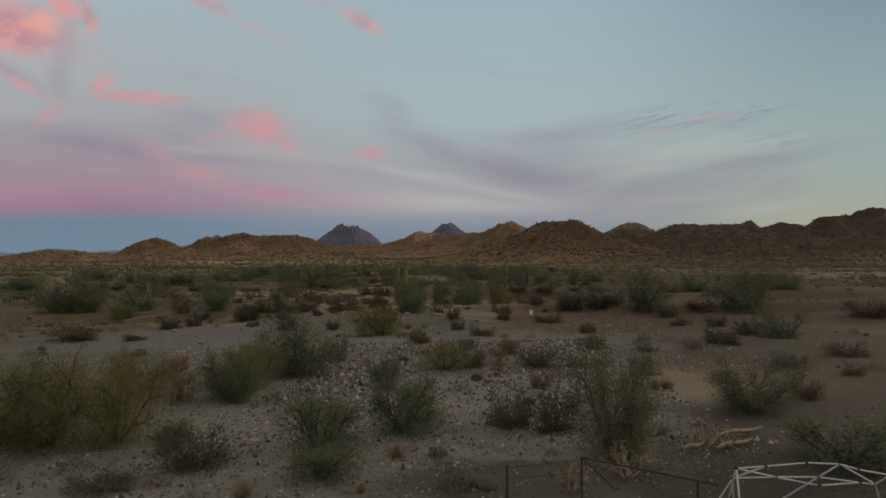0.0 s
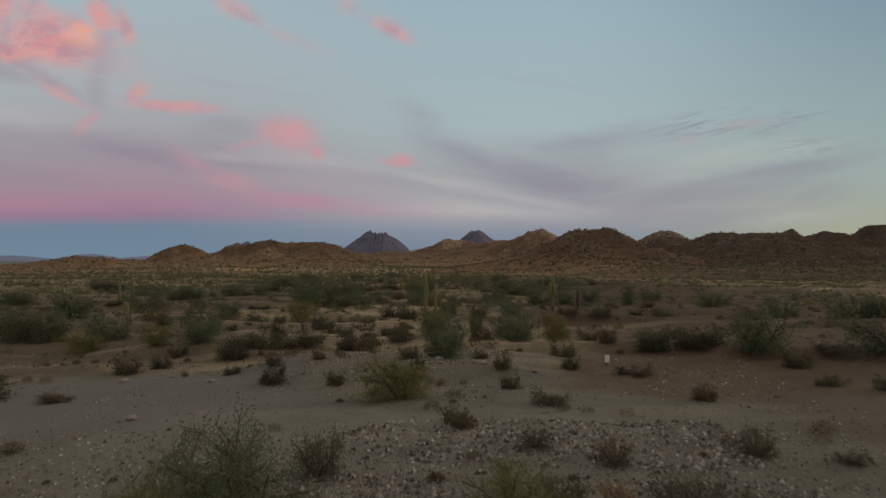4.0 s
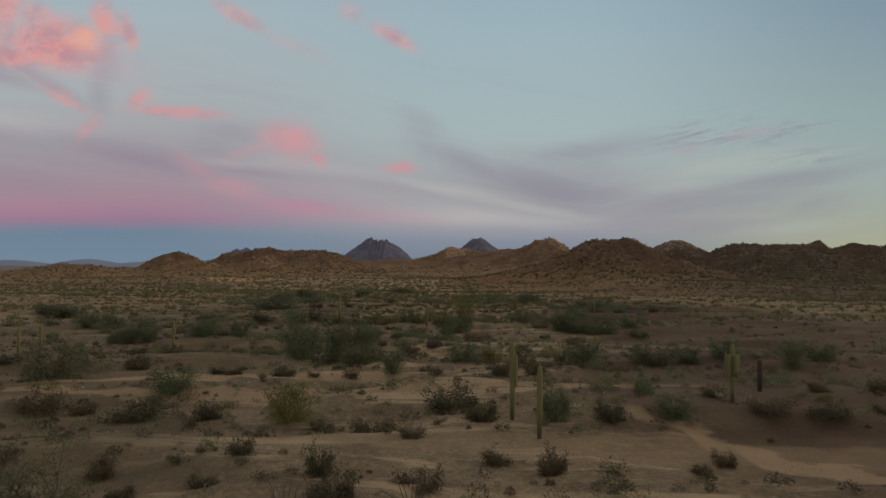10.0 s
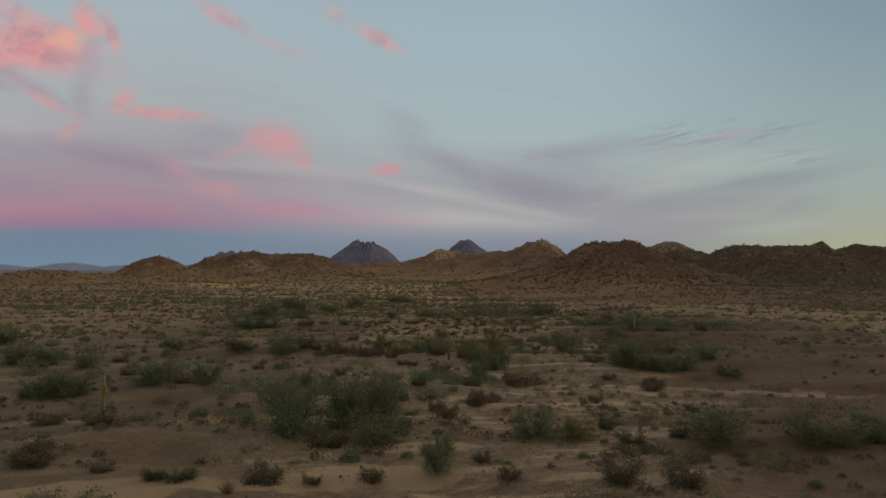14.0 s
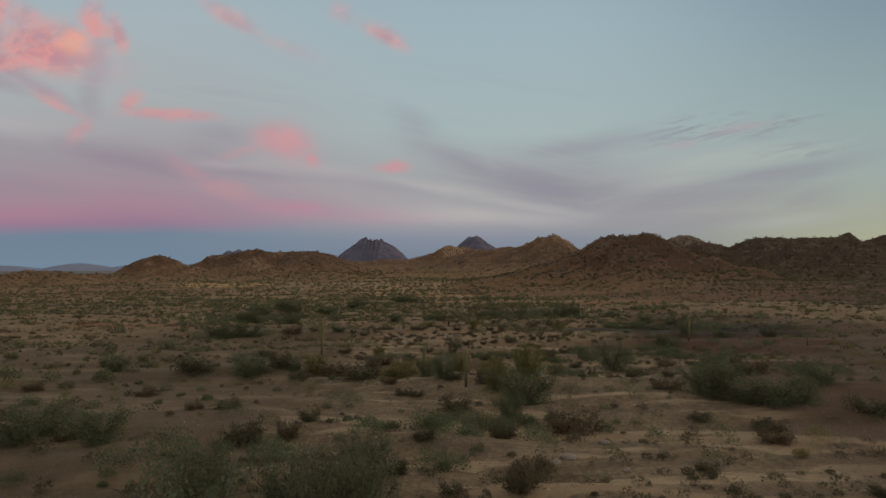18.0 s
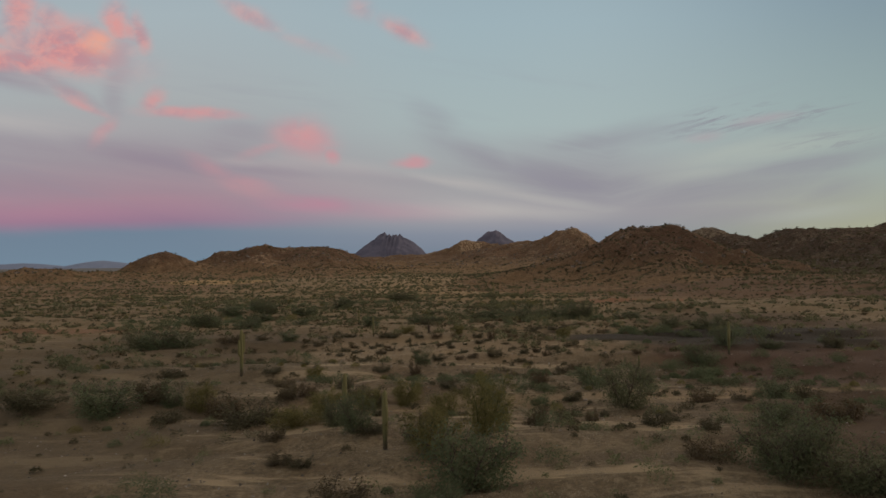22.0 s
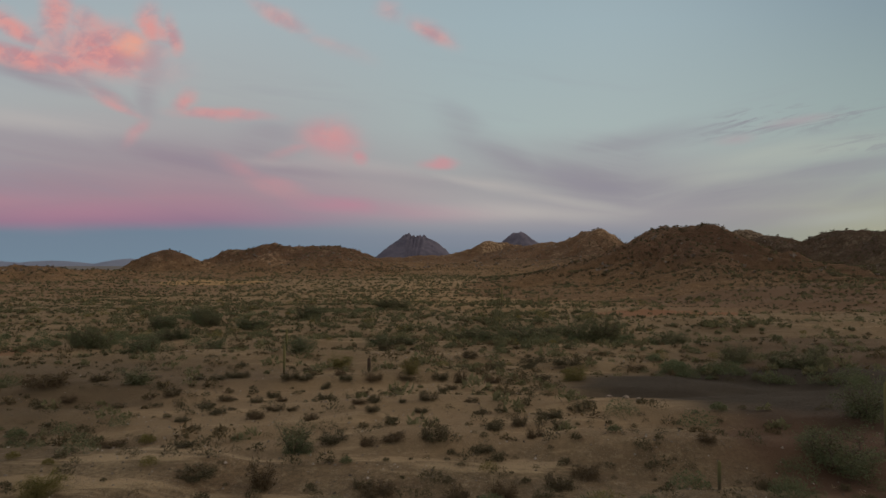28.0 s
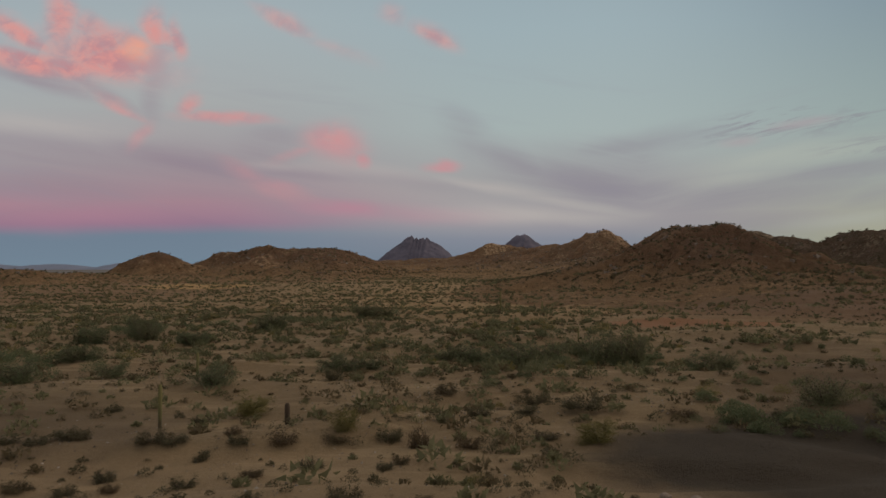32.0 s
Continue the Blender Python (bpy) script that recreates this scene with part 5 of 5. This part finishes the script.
def box_mesh(name, size, material, edge=0.01):
    bm = bmesh.new()
    bmesh.ops.create_cube(bm, size=1.0, matrix=Matrix.Diagonal((*size, 1)))
    bmesh.ops.bevel(bm, geom=list(bm.edges), offset=edge, segments=2, affect="EDGES")
    me = bpy.data.meshes.new(name)
    bm.to_mesh(me)
    bm.free()
    me.materials.append(material)
    return me


z = land_at(9.1, 58.4)
marker = thing("marker_post", "small white marker post standing on bare ground", "marker", "", pose(9.1, 58.4, z, 0, 0, 12))
head_ = part("panel", box_mesh("marker_panel", (0.30, 0.09, 0.44), WHITE, 0.02), marker, "white painted panel")
head_.location = (0, 0, 0.92 - z)
stake = part("stake", box_mesh("marker_stake", (0.09, 0.06, 0.95 - z), IRON), marker, "short dark stake")
stake.location = (0, 0.07, (0.95 - z) / 2 - 0.1)


def pipe(root, name, a, b, radius, material):
    return part(name, mesh_of(name, *rods([(*a, *b, radius, radius)], 10), material, True), root)


# a lattice of pipes at about breast height on splayed legs
FX, FY = 7.74, 14.34
FZ = land_at(FX, FY)
lattice = thing("pipe_frame", "white lattice frame of thin pipes with black joints", "frame", "", pose(FX, FY, FZ))
UPPER = [(6.30, 14.05, 1.8), (6.91, 14.17, 1.8), (7.79, 14.36, 1.8), (8.39, 14.27, 1.8), (8.55, 13.93, 1.8), (8.90, 13.59, 1.8)]
LOWER = [(6.40, 14.42, 1.5), (7.26, 14.46, 1.5), (8.08, 14.44, 1.5), (8.67, 14.10, 1.5), (8.90, 14.00, 1.5), (7.81, 13.96, 1.5)]
KNOTS = [(x - FX, y - FY, z - FZ) for x, y, z in UPPER + LOWER]
FEET = [(x - FX, y - FY, 0.0) for x, y in ((7.54, 15.44), (6.39, 14.84), (5.99, 14.79), (6.64, 14.94), (9.44, 14.54), (9.14, 12.94), (6.04, 13.14))]
for i, j in ((0, 1), (1, 2), (2, 3), (3, 4), (4, 5), (0, 7), (7, 11), (6, 7), (7, 8), (1, 6), (3, 8), (8, 9), (11, 9), (9, 10), (3, 10), (0, 6), (5, 10)):
    pipe(lattice, "pipe", KNOTS[i], KNOTS[j], 0.016, PVC)
for i, j in ((8, 0), (0, 1), (6, 2), (6, 3), (10, 4), (5, 5), (0, 6)):
    pipe(lattice, "leg", KNOTS[i], FEET[j], 0.017, PVC)
for x, y, z in KNOTS:
    pipe(lattice, "joint", (x - 0.03, y, z), (x + 0.03, y, z + 0.01), 0.024, BLACK)

# what is left of a fence: a thin post, a leaning rail with its brace
fence = thing("old_fence", "remains of a rusty iron fence with a leaning rail", "fence", "", pose(3.7, 15.8, land_at(3.7, 15.8)))
FENCE_Z = land_at(3.7, 15.8)


def fence_bar(name, a, b, radius):
    pipe(fence, name, (a[0] - 3.7, a[1] - 15.8, a[2] - FENCE_Z), (b[0] - 3.7, b[1] - 15.8, b[2] - FENCE_Z), radius, IRON)


fence_bar("post", (2.15, 15.33, 0.2), (2.15, 15.31, 1.5), 0.028)
fence_bar("post", (3.85, 16.08, 0.2), (3.85, 16.09, 1.42), 0.024)
fence_bar("post", (5.80, 14.62, 0.2), (5.80, 14.64, 1.4), 0.024)
fence_bar("rail", (3.82, 16.12, 1.42), (6.12, 14.41, 1.38), 0.020)
fence_bar("brace", (3.86, 16.10, 1.4), (4.91, 16.95, 0.35), 0.016)
fence_bar("wire", (2.15, 15.33, 1.45), (3.86, 16.11, 1.38), 0.006)
fence_bar("wire", (2.16, 15.42, 1.2), (3.89, 16.23, 1.05), 0.006)

# a fallen saguaro: bleached ribs and two trunk pieces
remains = thing("dead_cactus", "fallen bleached saguaro skeleton with bent wooden ribs", "dead wood", "", pose(8.5, 19.8, land_at(8.5, 19.8)))
for a, b, thick in (((0.1, 0.5, 0.16), (1.75, 1.3, 0.22), 0.062), ((-0.35, -0.5, 0.10), (0.95, 0.25, 0.16), 0.066), ((-1.2, -0.4, 0.06), (-0.5, 0.0, 0.14), 0.05)):
    bits = np.linspace(0, 1, 6)
    way_ = np.array(a)[None] + (np.array(b) - np.array(a))[None] * bits[:, None] + np.array([0, 0, 0.05]) * np.sin(bits * 6)[:, None]
    part("log", mesh_of("log", *ribbed(way_, thick * np.array([0.7, 1, 1.05, 1, 0.9, 0.5]), 8), PALE_WOOD, True), remains, "pale weathered log")
for k in range(12):
    r = np.random.default_rng(600 + k)
    spot, turn_, bend_ = np.array([-0.7 + 1.2 * r.random(), -0.1 + 0.5 * r.random(), 0.02]), r.random() * 6.28, 1.6 + 1.4 * r.random()
    reach_, rise_, rows = 0.3 + 0.6 * r.random(), 0.18 + 0.5 * r.random(), []
    for j in range(6):
        ends = []
        for s_ in (j / 6, (j + 1) / 6):
            ends += [spot[0] + math.cos(turn_ + s_) * reach_ * s_, spot[1] + math.sin(turn_ + s_) * reach_ * s_, spot[2] + rise_ * math.sin(s_ * bend_)]
        rows.append((*ends, 0.026 - 0.003 * j, 0.023 - 0.003 * j))
    part("rib", mesh_of("rib", *rods(rows, 5), PALE_WOOD, True), remains)

for k, (x, y, wide) in enumerate(TUFTS):
    ob = new("grass_tuft", mesh_of("grass_tuft", *tuft_mesh(700 + k), STRAW))
    ob.matrix_basis = pose(x, y, land_at(x, y), 0, 0, 50 * k) @ Matrix.Diagonal((wide, wide, wide, 1))
    tagged(ob, "dry straw-coloured tuft of grass on gravel", "grass", "grass tufts of the plain")


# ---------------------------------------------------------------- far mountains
def hazed_rock(name, dark, light):
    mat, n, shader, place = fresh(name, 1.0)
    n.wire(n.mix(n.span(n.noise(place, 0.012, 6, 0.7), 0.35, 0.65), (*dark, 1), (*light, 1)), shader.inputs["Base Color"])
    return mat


# distance haze is put into these rock colours: purple-grey, bluer on the skyline
PURPLE_HAZED_ROCK = hazed_rock("purple_hazed_rock", (0.102, 0.104, 0.150), (0.148, 0.146, 0.202))
BLUE_HAZED_ROCK = hazed_rock("blue_hazed_rock", (0.20, 0.25, 0.36), (0.23, 0.28, 0.40))


def mountain(y, deep, summits, label, material, step=9.0, crag=0.16):
    lo, hi = min(x - w * 1.6 for x, h, w in summits), max(x + w * 1.6 for x, h, w in summits)

    def height(x, yy):
        across = (yy - y) / deep
        top = np.zeros(x.shape)
        for cx, high, wide in summits:
            away = np.sqrt(((x - cx) / wide) ** 2 + across ** 2 + 0.004)
            top = np.maximum(top, high * np.clip(1.02 - away ** 1.5, 0, None))
        return -6 + top * (1 + crag * (1 - 2 * np.abs(rough(x, yy, 90, 4))) + 0.5 * crag * (1 - 2 * np.abs(rough(x, yy, 34, 3)))) - crag * 0.4 * top

    ob = new("mountain", mesh_of("mountain", *sheet(np.arange(lo, hi, step), np.arange(y - 1.3 * deep, y + 1.3 * deep, step * 2.2), height), material, True))
    tagged(ob, label, "mountain", "far mountains")


mountain(4400, 330, [(-540, 176, 270), (-562, 184, 160), (-549, 192, 60), (-522, 187, 48), (-500, 188, 40), (-478, 187, 42), (-455, 183, 70), (-470, 172, 240), (-420, 150, 190), (-335, 100, 80)], "far craggy mountain with a notched summit, hazed purple-grey", PURPLE_HAZED_ROCK, 4.0, 0.10)
mountain(3800, 260, [(112, 176, 200), (150, 150, 170), (40, 116, 110), (285, 116, 120)], "far pointed mountain, hazed purple-grey", PURPLE_HAZED_ROCK, 5.0, 0.09)
mountain(3000, 160, [(-920, 95, 50), (-880, 92, 45), (-960, 84, 60)], "far rocky crest, hazed purple-grey", PURPLE_HAZED_ROCK, 7.0, 0.1)
mountain(4650, 220, [(-3050, 40, 420), (-2500, 52, 300), (-2100, 38, 330), (-3600, 46, 500), (-4200, 50, 500)], "low ridge on the skyline, hazed blue", BLUE_HAZED_ROCK, 40.0, 0.1)


# ---------------------------------------------------------------- scrub beyond counting
def scattered(name, label, category, spots, sizes, leaves, length, width, material, seed, tall=0.8):
    """Many small bushes in one mesh: a dome of blades round each spot."""
    r = np.random.default_rng(seed)
    n = len(spots)
    base = np.concatenate([spots, land(spots[:, 0], spots[:, 1])[:, None]], 1)
    d = r.normal(size=(n, leaves, 3))
    d[..., 2] = np.abs(d[..., 2]) * 0.9
    d /= np.linalg.norm(d, axis=2, keepdims=True)
    lump = 0.30 + 0.72 * r.random((n, leaves, 1)) ** 0.6
    wide = sizes[:, None, None] * (0.5 + 0.18 * r.normal(size=(n, 1, 1)).clip(-1, 1))
    local = d * lump * np.concatenate([np.ones((n, leaves, 2)), np.full((n, leaves, 1), tall * 1.5)], 2) * wide
    local[..., 2] += 0.06 * sizes[:, None]
    place = (base[:, None] + local).reshape(-1, 3)
    along = (d + r.normal(size=d.shape) * 0.7 + [0, 0, 0.4]).reshape(-1, 3)
    size = np.repeat(sizes, leaves) * (0.7 + 0.6 * r.random(n * leaves))
    ob = new(name, mesh_of(name, *blades(place, along, length * size, width * size, r), material))
    tagged(ob, label, category, kind="stuff")


def spots_in(count, y0, y1, edge, spread, seed, clump=40.0, least=-0.15):
    r = np.random.default_rng(seed)
    y = y0 + (y1 - y0) * r.random(count * 4)
    x = r.random(count * 4) * 2 - 1
    x = np.sign(x) * np.abs(x) ** 1.4 * (edge + spread * y)
    keep = rough((x + 11) * 0.4, y + 7, clump * 0.7, 3) + 0.35 * r.normal(size=len(x)) > least
    return np.stack([x, y], 1)[keep][:count]


taken = np.array([(o.matrix_basis.translation.x, o.matrix_basis.translation.y) for o in scene.objects if o.parent is None and o.get("category") in ("tree", "bush", "cactus", "rock", "marker")])
BARE = [(20, 235, 14, 11), (14, 57, 8, 6), (11.3, 28.3, 5.5, 7), (3, 90, 26, 4), (-24, 117, 20, 4), (8.2, 16.6, 4, 4), (-16, 51, 9, 8), (44, 350, 20, 15)]


def clear_of(spots, gap):
    keep = np.ones(len(spots), bool)
    for x, y in taken:
        keep &= (np.abs(spots[:, 0] - x) > gap) | (np.abs(spots[:, 1] - y) > gap)
    for x, y, wide, deep in BARE:
        keep &= ((spots[:, 0] - x) / wide) ** 2 + ((spots[:, 1] - y) / deep) ** 2 > 1
    return spots[keep]


def sizes_for(spots, low, high, seed):
    r = np.random.default_rng(seed)
    return low + (high - low) * r.random(len(spots)) ** 1.8


def thinned(spots, seed):
    """Fewer bushes on the open slope before the broad hill."""
    open_ = ease((spots[:, 0] + 45) / 40) * ease((130 - spots[:, 0]) / 40) * ease((spots[:, 1] - 300) / 16)
    return spots[np.random.default_rng(seed).random(len(spots)) > 0.62 * open_]


r = np.random.default_rng(790)
a = np.stack([-190 + 380 * r.random(2600), -60 + 200 * r.random(2600)], 1)
a = a[(np.abs(a[:, 0]) > 22 + 0.5 * np.clip(a[:, 1], 0, 200)) | (a[:, 1] < -4)]
scattered("outer_scrub", "sparse dusky green scrub of the open desert", "scrub", a, sizes_for(a, 0.5, 2.0, 791), 16, 0.32, 0.19, MESQUITE_LEAF, 792, 0.6)
a = clear_of(spots_in(520, 14, 82, 16, 0.50, 798, 20.0), 1.2)
scattered("near_scrub", "small dark grey-brown scrub on gravelly soil", "scrub", a, sizes_for(a, 0.30, 1.0, 799), 300, 0.085, 0.042, SCRUB_LEAF, 800, 0.6)
a = clear_of(spots_in(11500, 82, 420, 22, 0.56, 801), 1.2)
lane = (np.abs(a[:, 0] + 4) < 44) & (a[:, 1] < 270)
b = a[lane][:3700]
scattered("lane_scrub", "small dark grey-brown scrub scattered over the plain", "scrub", b, sizes_for(b, 0.45, 1.45, 805), 100, 0.12, 0.065, SCRUB_LEAF, 806, 0.6)
a = a[~lane]
scattered("desert_scrub", "small dark grey-brown scrub scattered over dry soil", "scrub", a, sizes_for(a, 0.40, 1.35, 802), 24, 0.28, 0.18, SCRUB_LEAF, 803, 0.6)
a = thinned(clear_of(spots_in(1300, 100, 400, 26, 0.56, 811, 60.0, 0.05), 2.6), 810)
near_ = (np.abs(a[:, 0] + 4) < 50) & (a[:, 1] < 270)
scattered("lane_desert_thicket", "scattered dusky green desert trees and tall bushes beside the open flats", "thicket", a[near_], sizes_for(a[near_], 1.1, 2.5, 812), 620, 0.060, 0.030, MESQUITE_LEAF, 813, 0.6)
scattered("desert_thicket", "scattered dusky green desert trees and tall bushes", "thicket", a[~near_], sizes_for(a[~near_], 1.4, 3.4, 812), 150, 0.12, 0.07, MESQUITE_LEAF, 814, 0.6)
a = thinned(clear_of(spots_in(500, 100, 420, 26, 0.56, 815, 60.0, 0.05), 2.6), 809)
near_ = (np.abs(a[:, 0] + 4) < 50) & (a[:, 1] < 270)
scattered("lane_yellow_thicket", "scattered yellow-green palo verde thickets beside the open flats", "thicket", a[near_], sizes_for(a[near_], 1.0, 2.1, 816), 620, 0.060, 0.030, PALO_LEAF, 817, 0.6)
scattered("yellow_thicket", "scattered yellow-green palo verde thickets", "thicket", a[~near_], sizes_for(a[~near_], 1.2, 2.8, 816), 150, 0.12, 0.05, PALO_LEAF, 818, 0.6)
# belts of trees along the washes: from, to, half width, how many
BELTS = [(18, 253, 37, 237, 4, 70), (-8, 295, 26, 290, 4, 75), (-83, 276, -53, 282, 8, 90), (-80, 317, -31, 374, 10, 110), (14, 204, 26, 179, 5, 50), (-34, 141, -16, 141, 4, 40), (-20, 151, -4, 160, 4, 34)]
r = np.random.default_rng(870)
a = []
for x0, y0, x1, y1, wide, many in BELTS:
    along_ = r.random((many, 1))
    a.append(np.array([[x0, y0]]) * (1 - along_) + np.array([[x1, y1]]) * along_ + r.normal(size=(many, 2)) * [wide * 0.5, wide])
a = clear_of(np.concatenate(a), 1.0)
scattered("wash_thicket", "belts of dense dusky green trees along dry washes", "thicket", a, sizes_for(a, 1.0, 3.2, 871), 520, 0.062, 0.036, MESQUITE_LEAF, 872, 0.6)
a = thinned(clear_of(spots_in(2300, 66, 400, 24, 0.58, 825, 34.0, 0.0), 1.6), 824)
a = a[(np.abs(a[:, 0] + 8) > 46) | (a[:, 1] < 196) | (a[:, 1] > 258)]
scattered("green_scrub", "rounded olive-green creosote bushes in rows along shallow washes", "scrub", a, sizes_for(a, 0.6, 1.7, 826), 110, 0.105, 0.055, HAZED_GREEN, 827, 0.65)
a = clear_of(spots_in(5200, 14, 310, 26, 0.62, 821, 14.0), 0.9)
scattered("dry_weeds", "tiny tufts of dry weeds on bare soil", "weeds", a, sizes_for(a, 0.15, 0.45, 822), 16, 0.40, 0.09, STRAW, 823, 0.7)
a = thinned(spots_in(22000, 300, 1000, 40, 0.58, 831, 60.0, -0.22), 830)
scattered("far_scrub", "dense far scrub covering the plain and hill feet", "scrub", a, sizes_for(a, 0.8, 2.2, 832), 10, 0.44, 0.32, HAZED_LEAF, 833, 0.5)
a = thinned(spots_in(2600, 280, 760, 40, 0.60, 841, 70.0, 0.0), 840)
a = a[land(a[:, 0], a[:, 1]) < 8]
scattered("far_thicket", "far green desert trees in bands across the plain", "thicket", a, sizes_for(a, 1.4, 3.4, 842), 44, 0.22, 0.15, HAZED_GREEN, 843, 0.5)
a = spots_in(17000, 420, 1250, 40, 0.6, 851, 60.0, -0.4)
a = np.concatenate([a[a[:, 1] < 650], thinned(a[a[:, 1] >= 650], 850)])
a = a[land(a[:, 0], a[:, 1]) > 4]
scattered("hill_scrub", "sparse dark bushes dotted over the rocky hills", "scrub", a, sizes_for(a, 0.9, 3.0, 852), 9, 0.6, 0.32, SCRUB_LEAF, 853, 0.5)
a = clear_of(spots_in(5600, 215, 520, 30, 0.60, 845, 22.0, -0.05), 1.8)
a = thinned(a, 844)
b, a = a[::2], a[1::2]
scattered("dun_bushes", "rounded dun-brown bushes crowding the middle of the plain", "scrub", b, sizes_for(b, 0.8, 2.2, 848), 34, 0.21, 0.14, DUN_LEAF, 849, 0.5)
scattered("plain_bushes", "rounded dusky olive bushes crowding the middle of the plain", "scrub", a, sizes_for(a, 0.9, 2.6, 846), 34, 0.23, 0.15, HAZED_GREEN, 847, 0.55)
r = np.random.default_rng(855)
a = np.stack([-20 + 360 * r.random(5200), 395 + 300 * r.random(5200)], 1)
a = a[(land(a[:, 0], a[:, 1]) > 0.5) & (rough(a[:, 0], a[:, 1], 50, 3) + 0.3 * r.normal(size=5200) > -0.1)]
scattered("slope_scrub", "dark round bushes dotted over the broad hill", "scrub", a, sizes_for(a, 0.8, 2.4, 856), 16, 0.36, 0.22, SCRUB_LEAF, 857, 0.5)
a = spots_in(7500, 400, 1500, 40, 0.6, 861, 45.0, 0.02)
a = a[land(a[:, 0], a[:, 1]) > 6]
scattered("hill_rocks", "pale broken rocks cropping out on the hillsides", "rocks", a, sizes_for(a, 0.5, 3.2, 862), 7, 0.8, 0.6, ROCK, 863, 0.3)


# ---------------------------------------------------------------- gravel
def gravel(name, label, count, x0, x1, y0, y1, low, high, seed, clump, least=0.05):
    r = np.random.default_rng(seed)
    x, y = x0 + (x1 - x0) * r.random(count * 3), y0 + (y1 - y0) * r.random(count * 3)
    keep = rough(x + 3, y + 9, clump, 3) + 0.25 * r.normal(size=len(x)) > least
    keep &= ((x - 30) / 27) ** 2 + ((y - 236) / 16) ** 2 > 1
    x, y = x[keep][:count], y[keep][:count]
    n = len(x)
    size = low + (high - low) * r.random(n) ** 3
    corners = np.array([(1, 0, -0.3), (0, 1, -0.3), (-1, 0, -0.3), (0, -1, -0.3), (0, 0, 0.8)], float)
    shape = corners[None] * (0.6 + 0.7 * r.random((n, 5, 1))) + r.normal(size=(n, 5, 3)) * 0.15
    points = shape * size[:, None, None] + np.stack([x, y, land(x, y) + size * 0.2], 1)[:, None]
    tri = np.array([(0, 1, 4), (1, 2, 4), (2, 3, 4), (3, 0, 4)])
    faces = (np.arange(n)[:, None, None] * 5 + tri[None]).reshape(-1, 3)
    ob = new(name, mesh_of(name, points.reshape(-1, 3), faces, GRAVEL))
    tagged(ob, label, "gravel", kind="stuff")


def gravel_material():
    mat, n, shader, place = fresh("gravel_stone", 0.9)
    each = n.add("ShaderNodeNewGeometry").outputs["Random Per Island"]
    n.wire(n.ramp(each, [(0.0, (0.055, 0.050, 0.045, 1)), (0.35, (0.135, 0.124, 0.108, 1)), (0.75, (0.23, 0.212, 0.190, 1)), (1.0, (0.45, 0.42, 0.38, 1))]), shader.inputs["Base Color"])
    return mat


GRAVEL = gravel_material()
gravel("gravel", "loose grey and brown gravel stones on the wash", 30000, -18, 18, 12, 62, 0.018, 0.085, 901, 9.0)
gravel("cobbles", "grey cobbles heaped on the wash", 12000, -5, 10, 20, 44, 0.025, 0.135, 904, 5.0, -0.1)
gravel("fine_gravel", "fine pale gravel covering the open wash", 25000, -7, 9.5, 11, 37, 0.012, 0.055, 903, 6.0, -0.2)
gravel("stones", "scattered fist-sized stones on dry soil", 18000, -46, 46, 60, 270, 0.022, 0.12, 902, 16.0)

for forms in PLANTS.values():
    for root, high, wide in forms:
        for ob in (*root.children, root):
            bpy.data.objects.remove(ob)
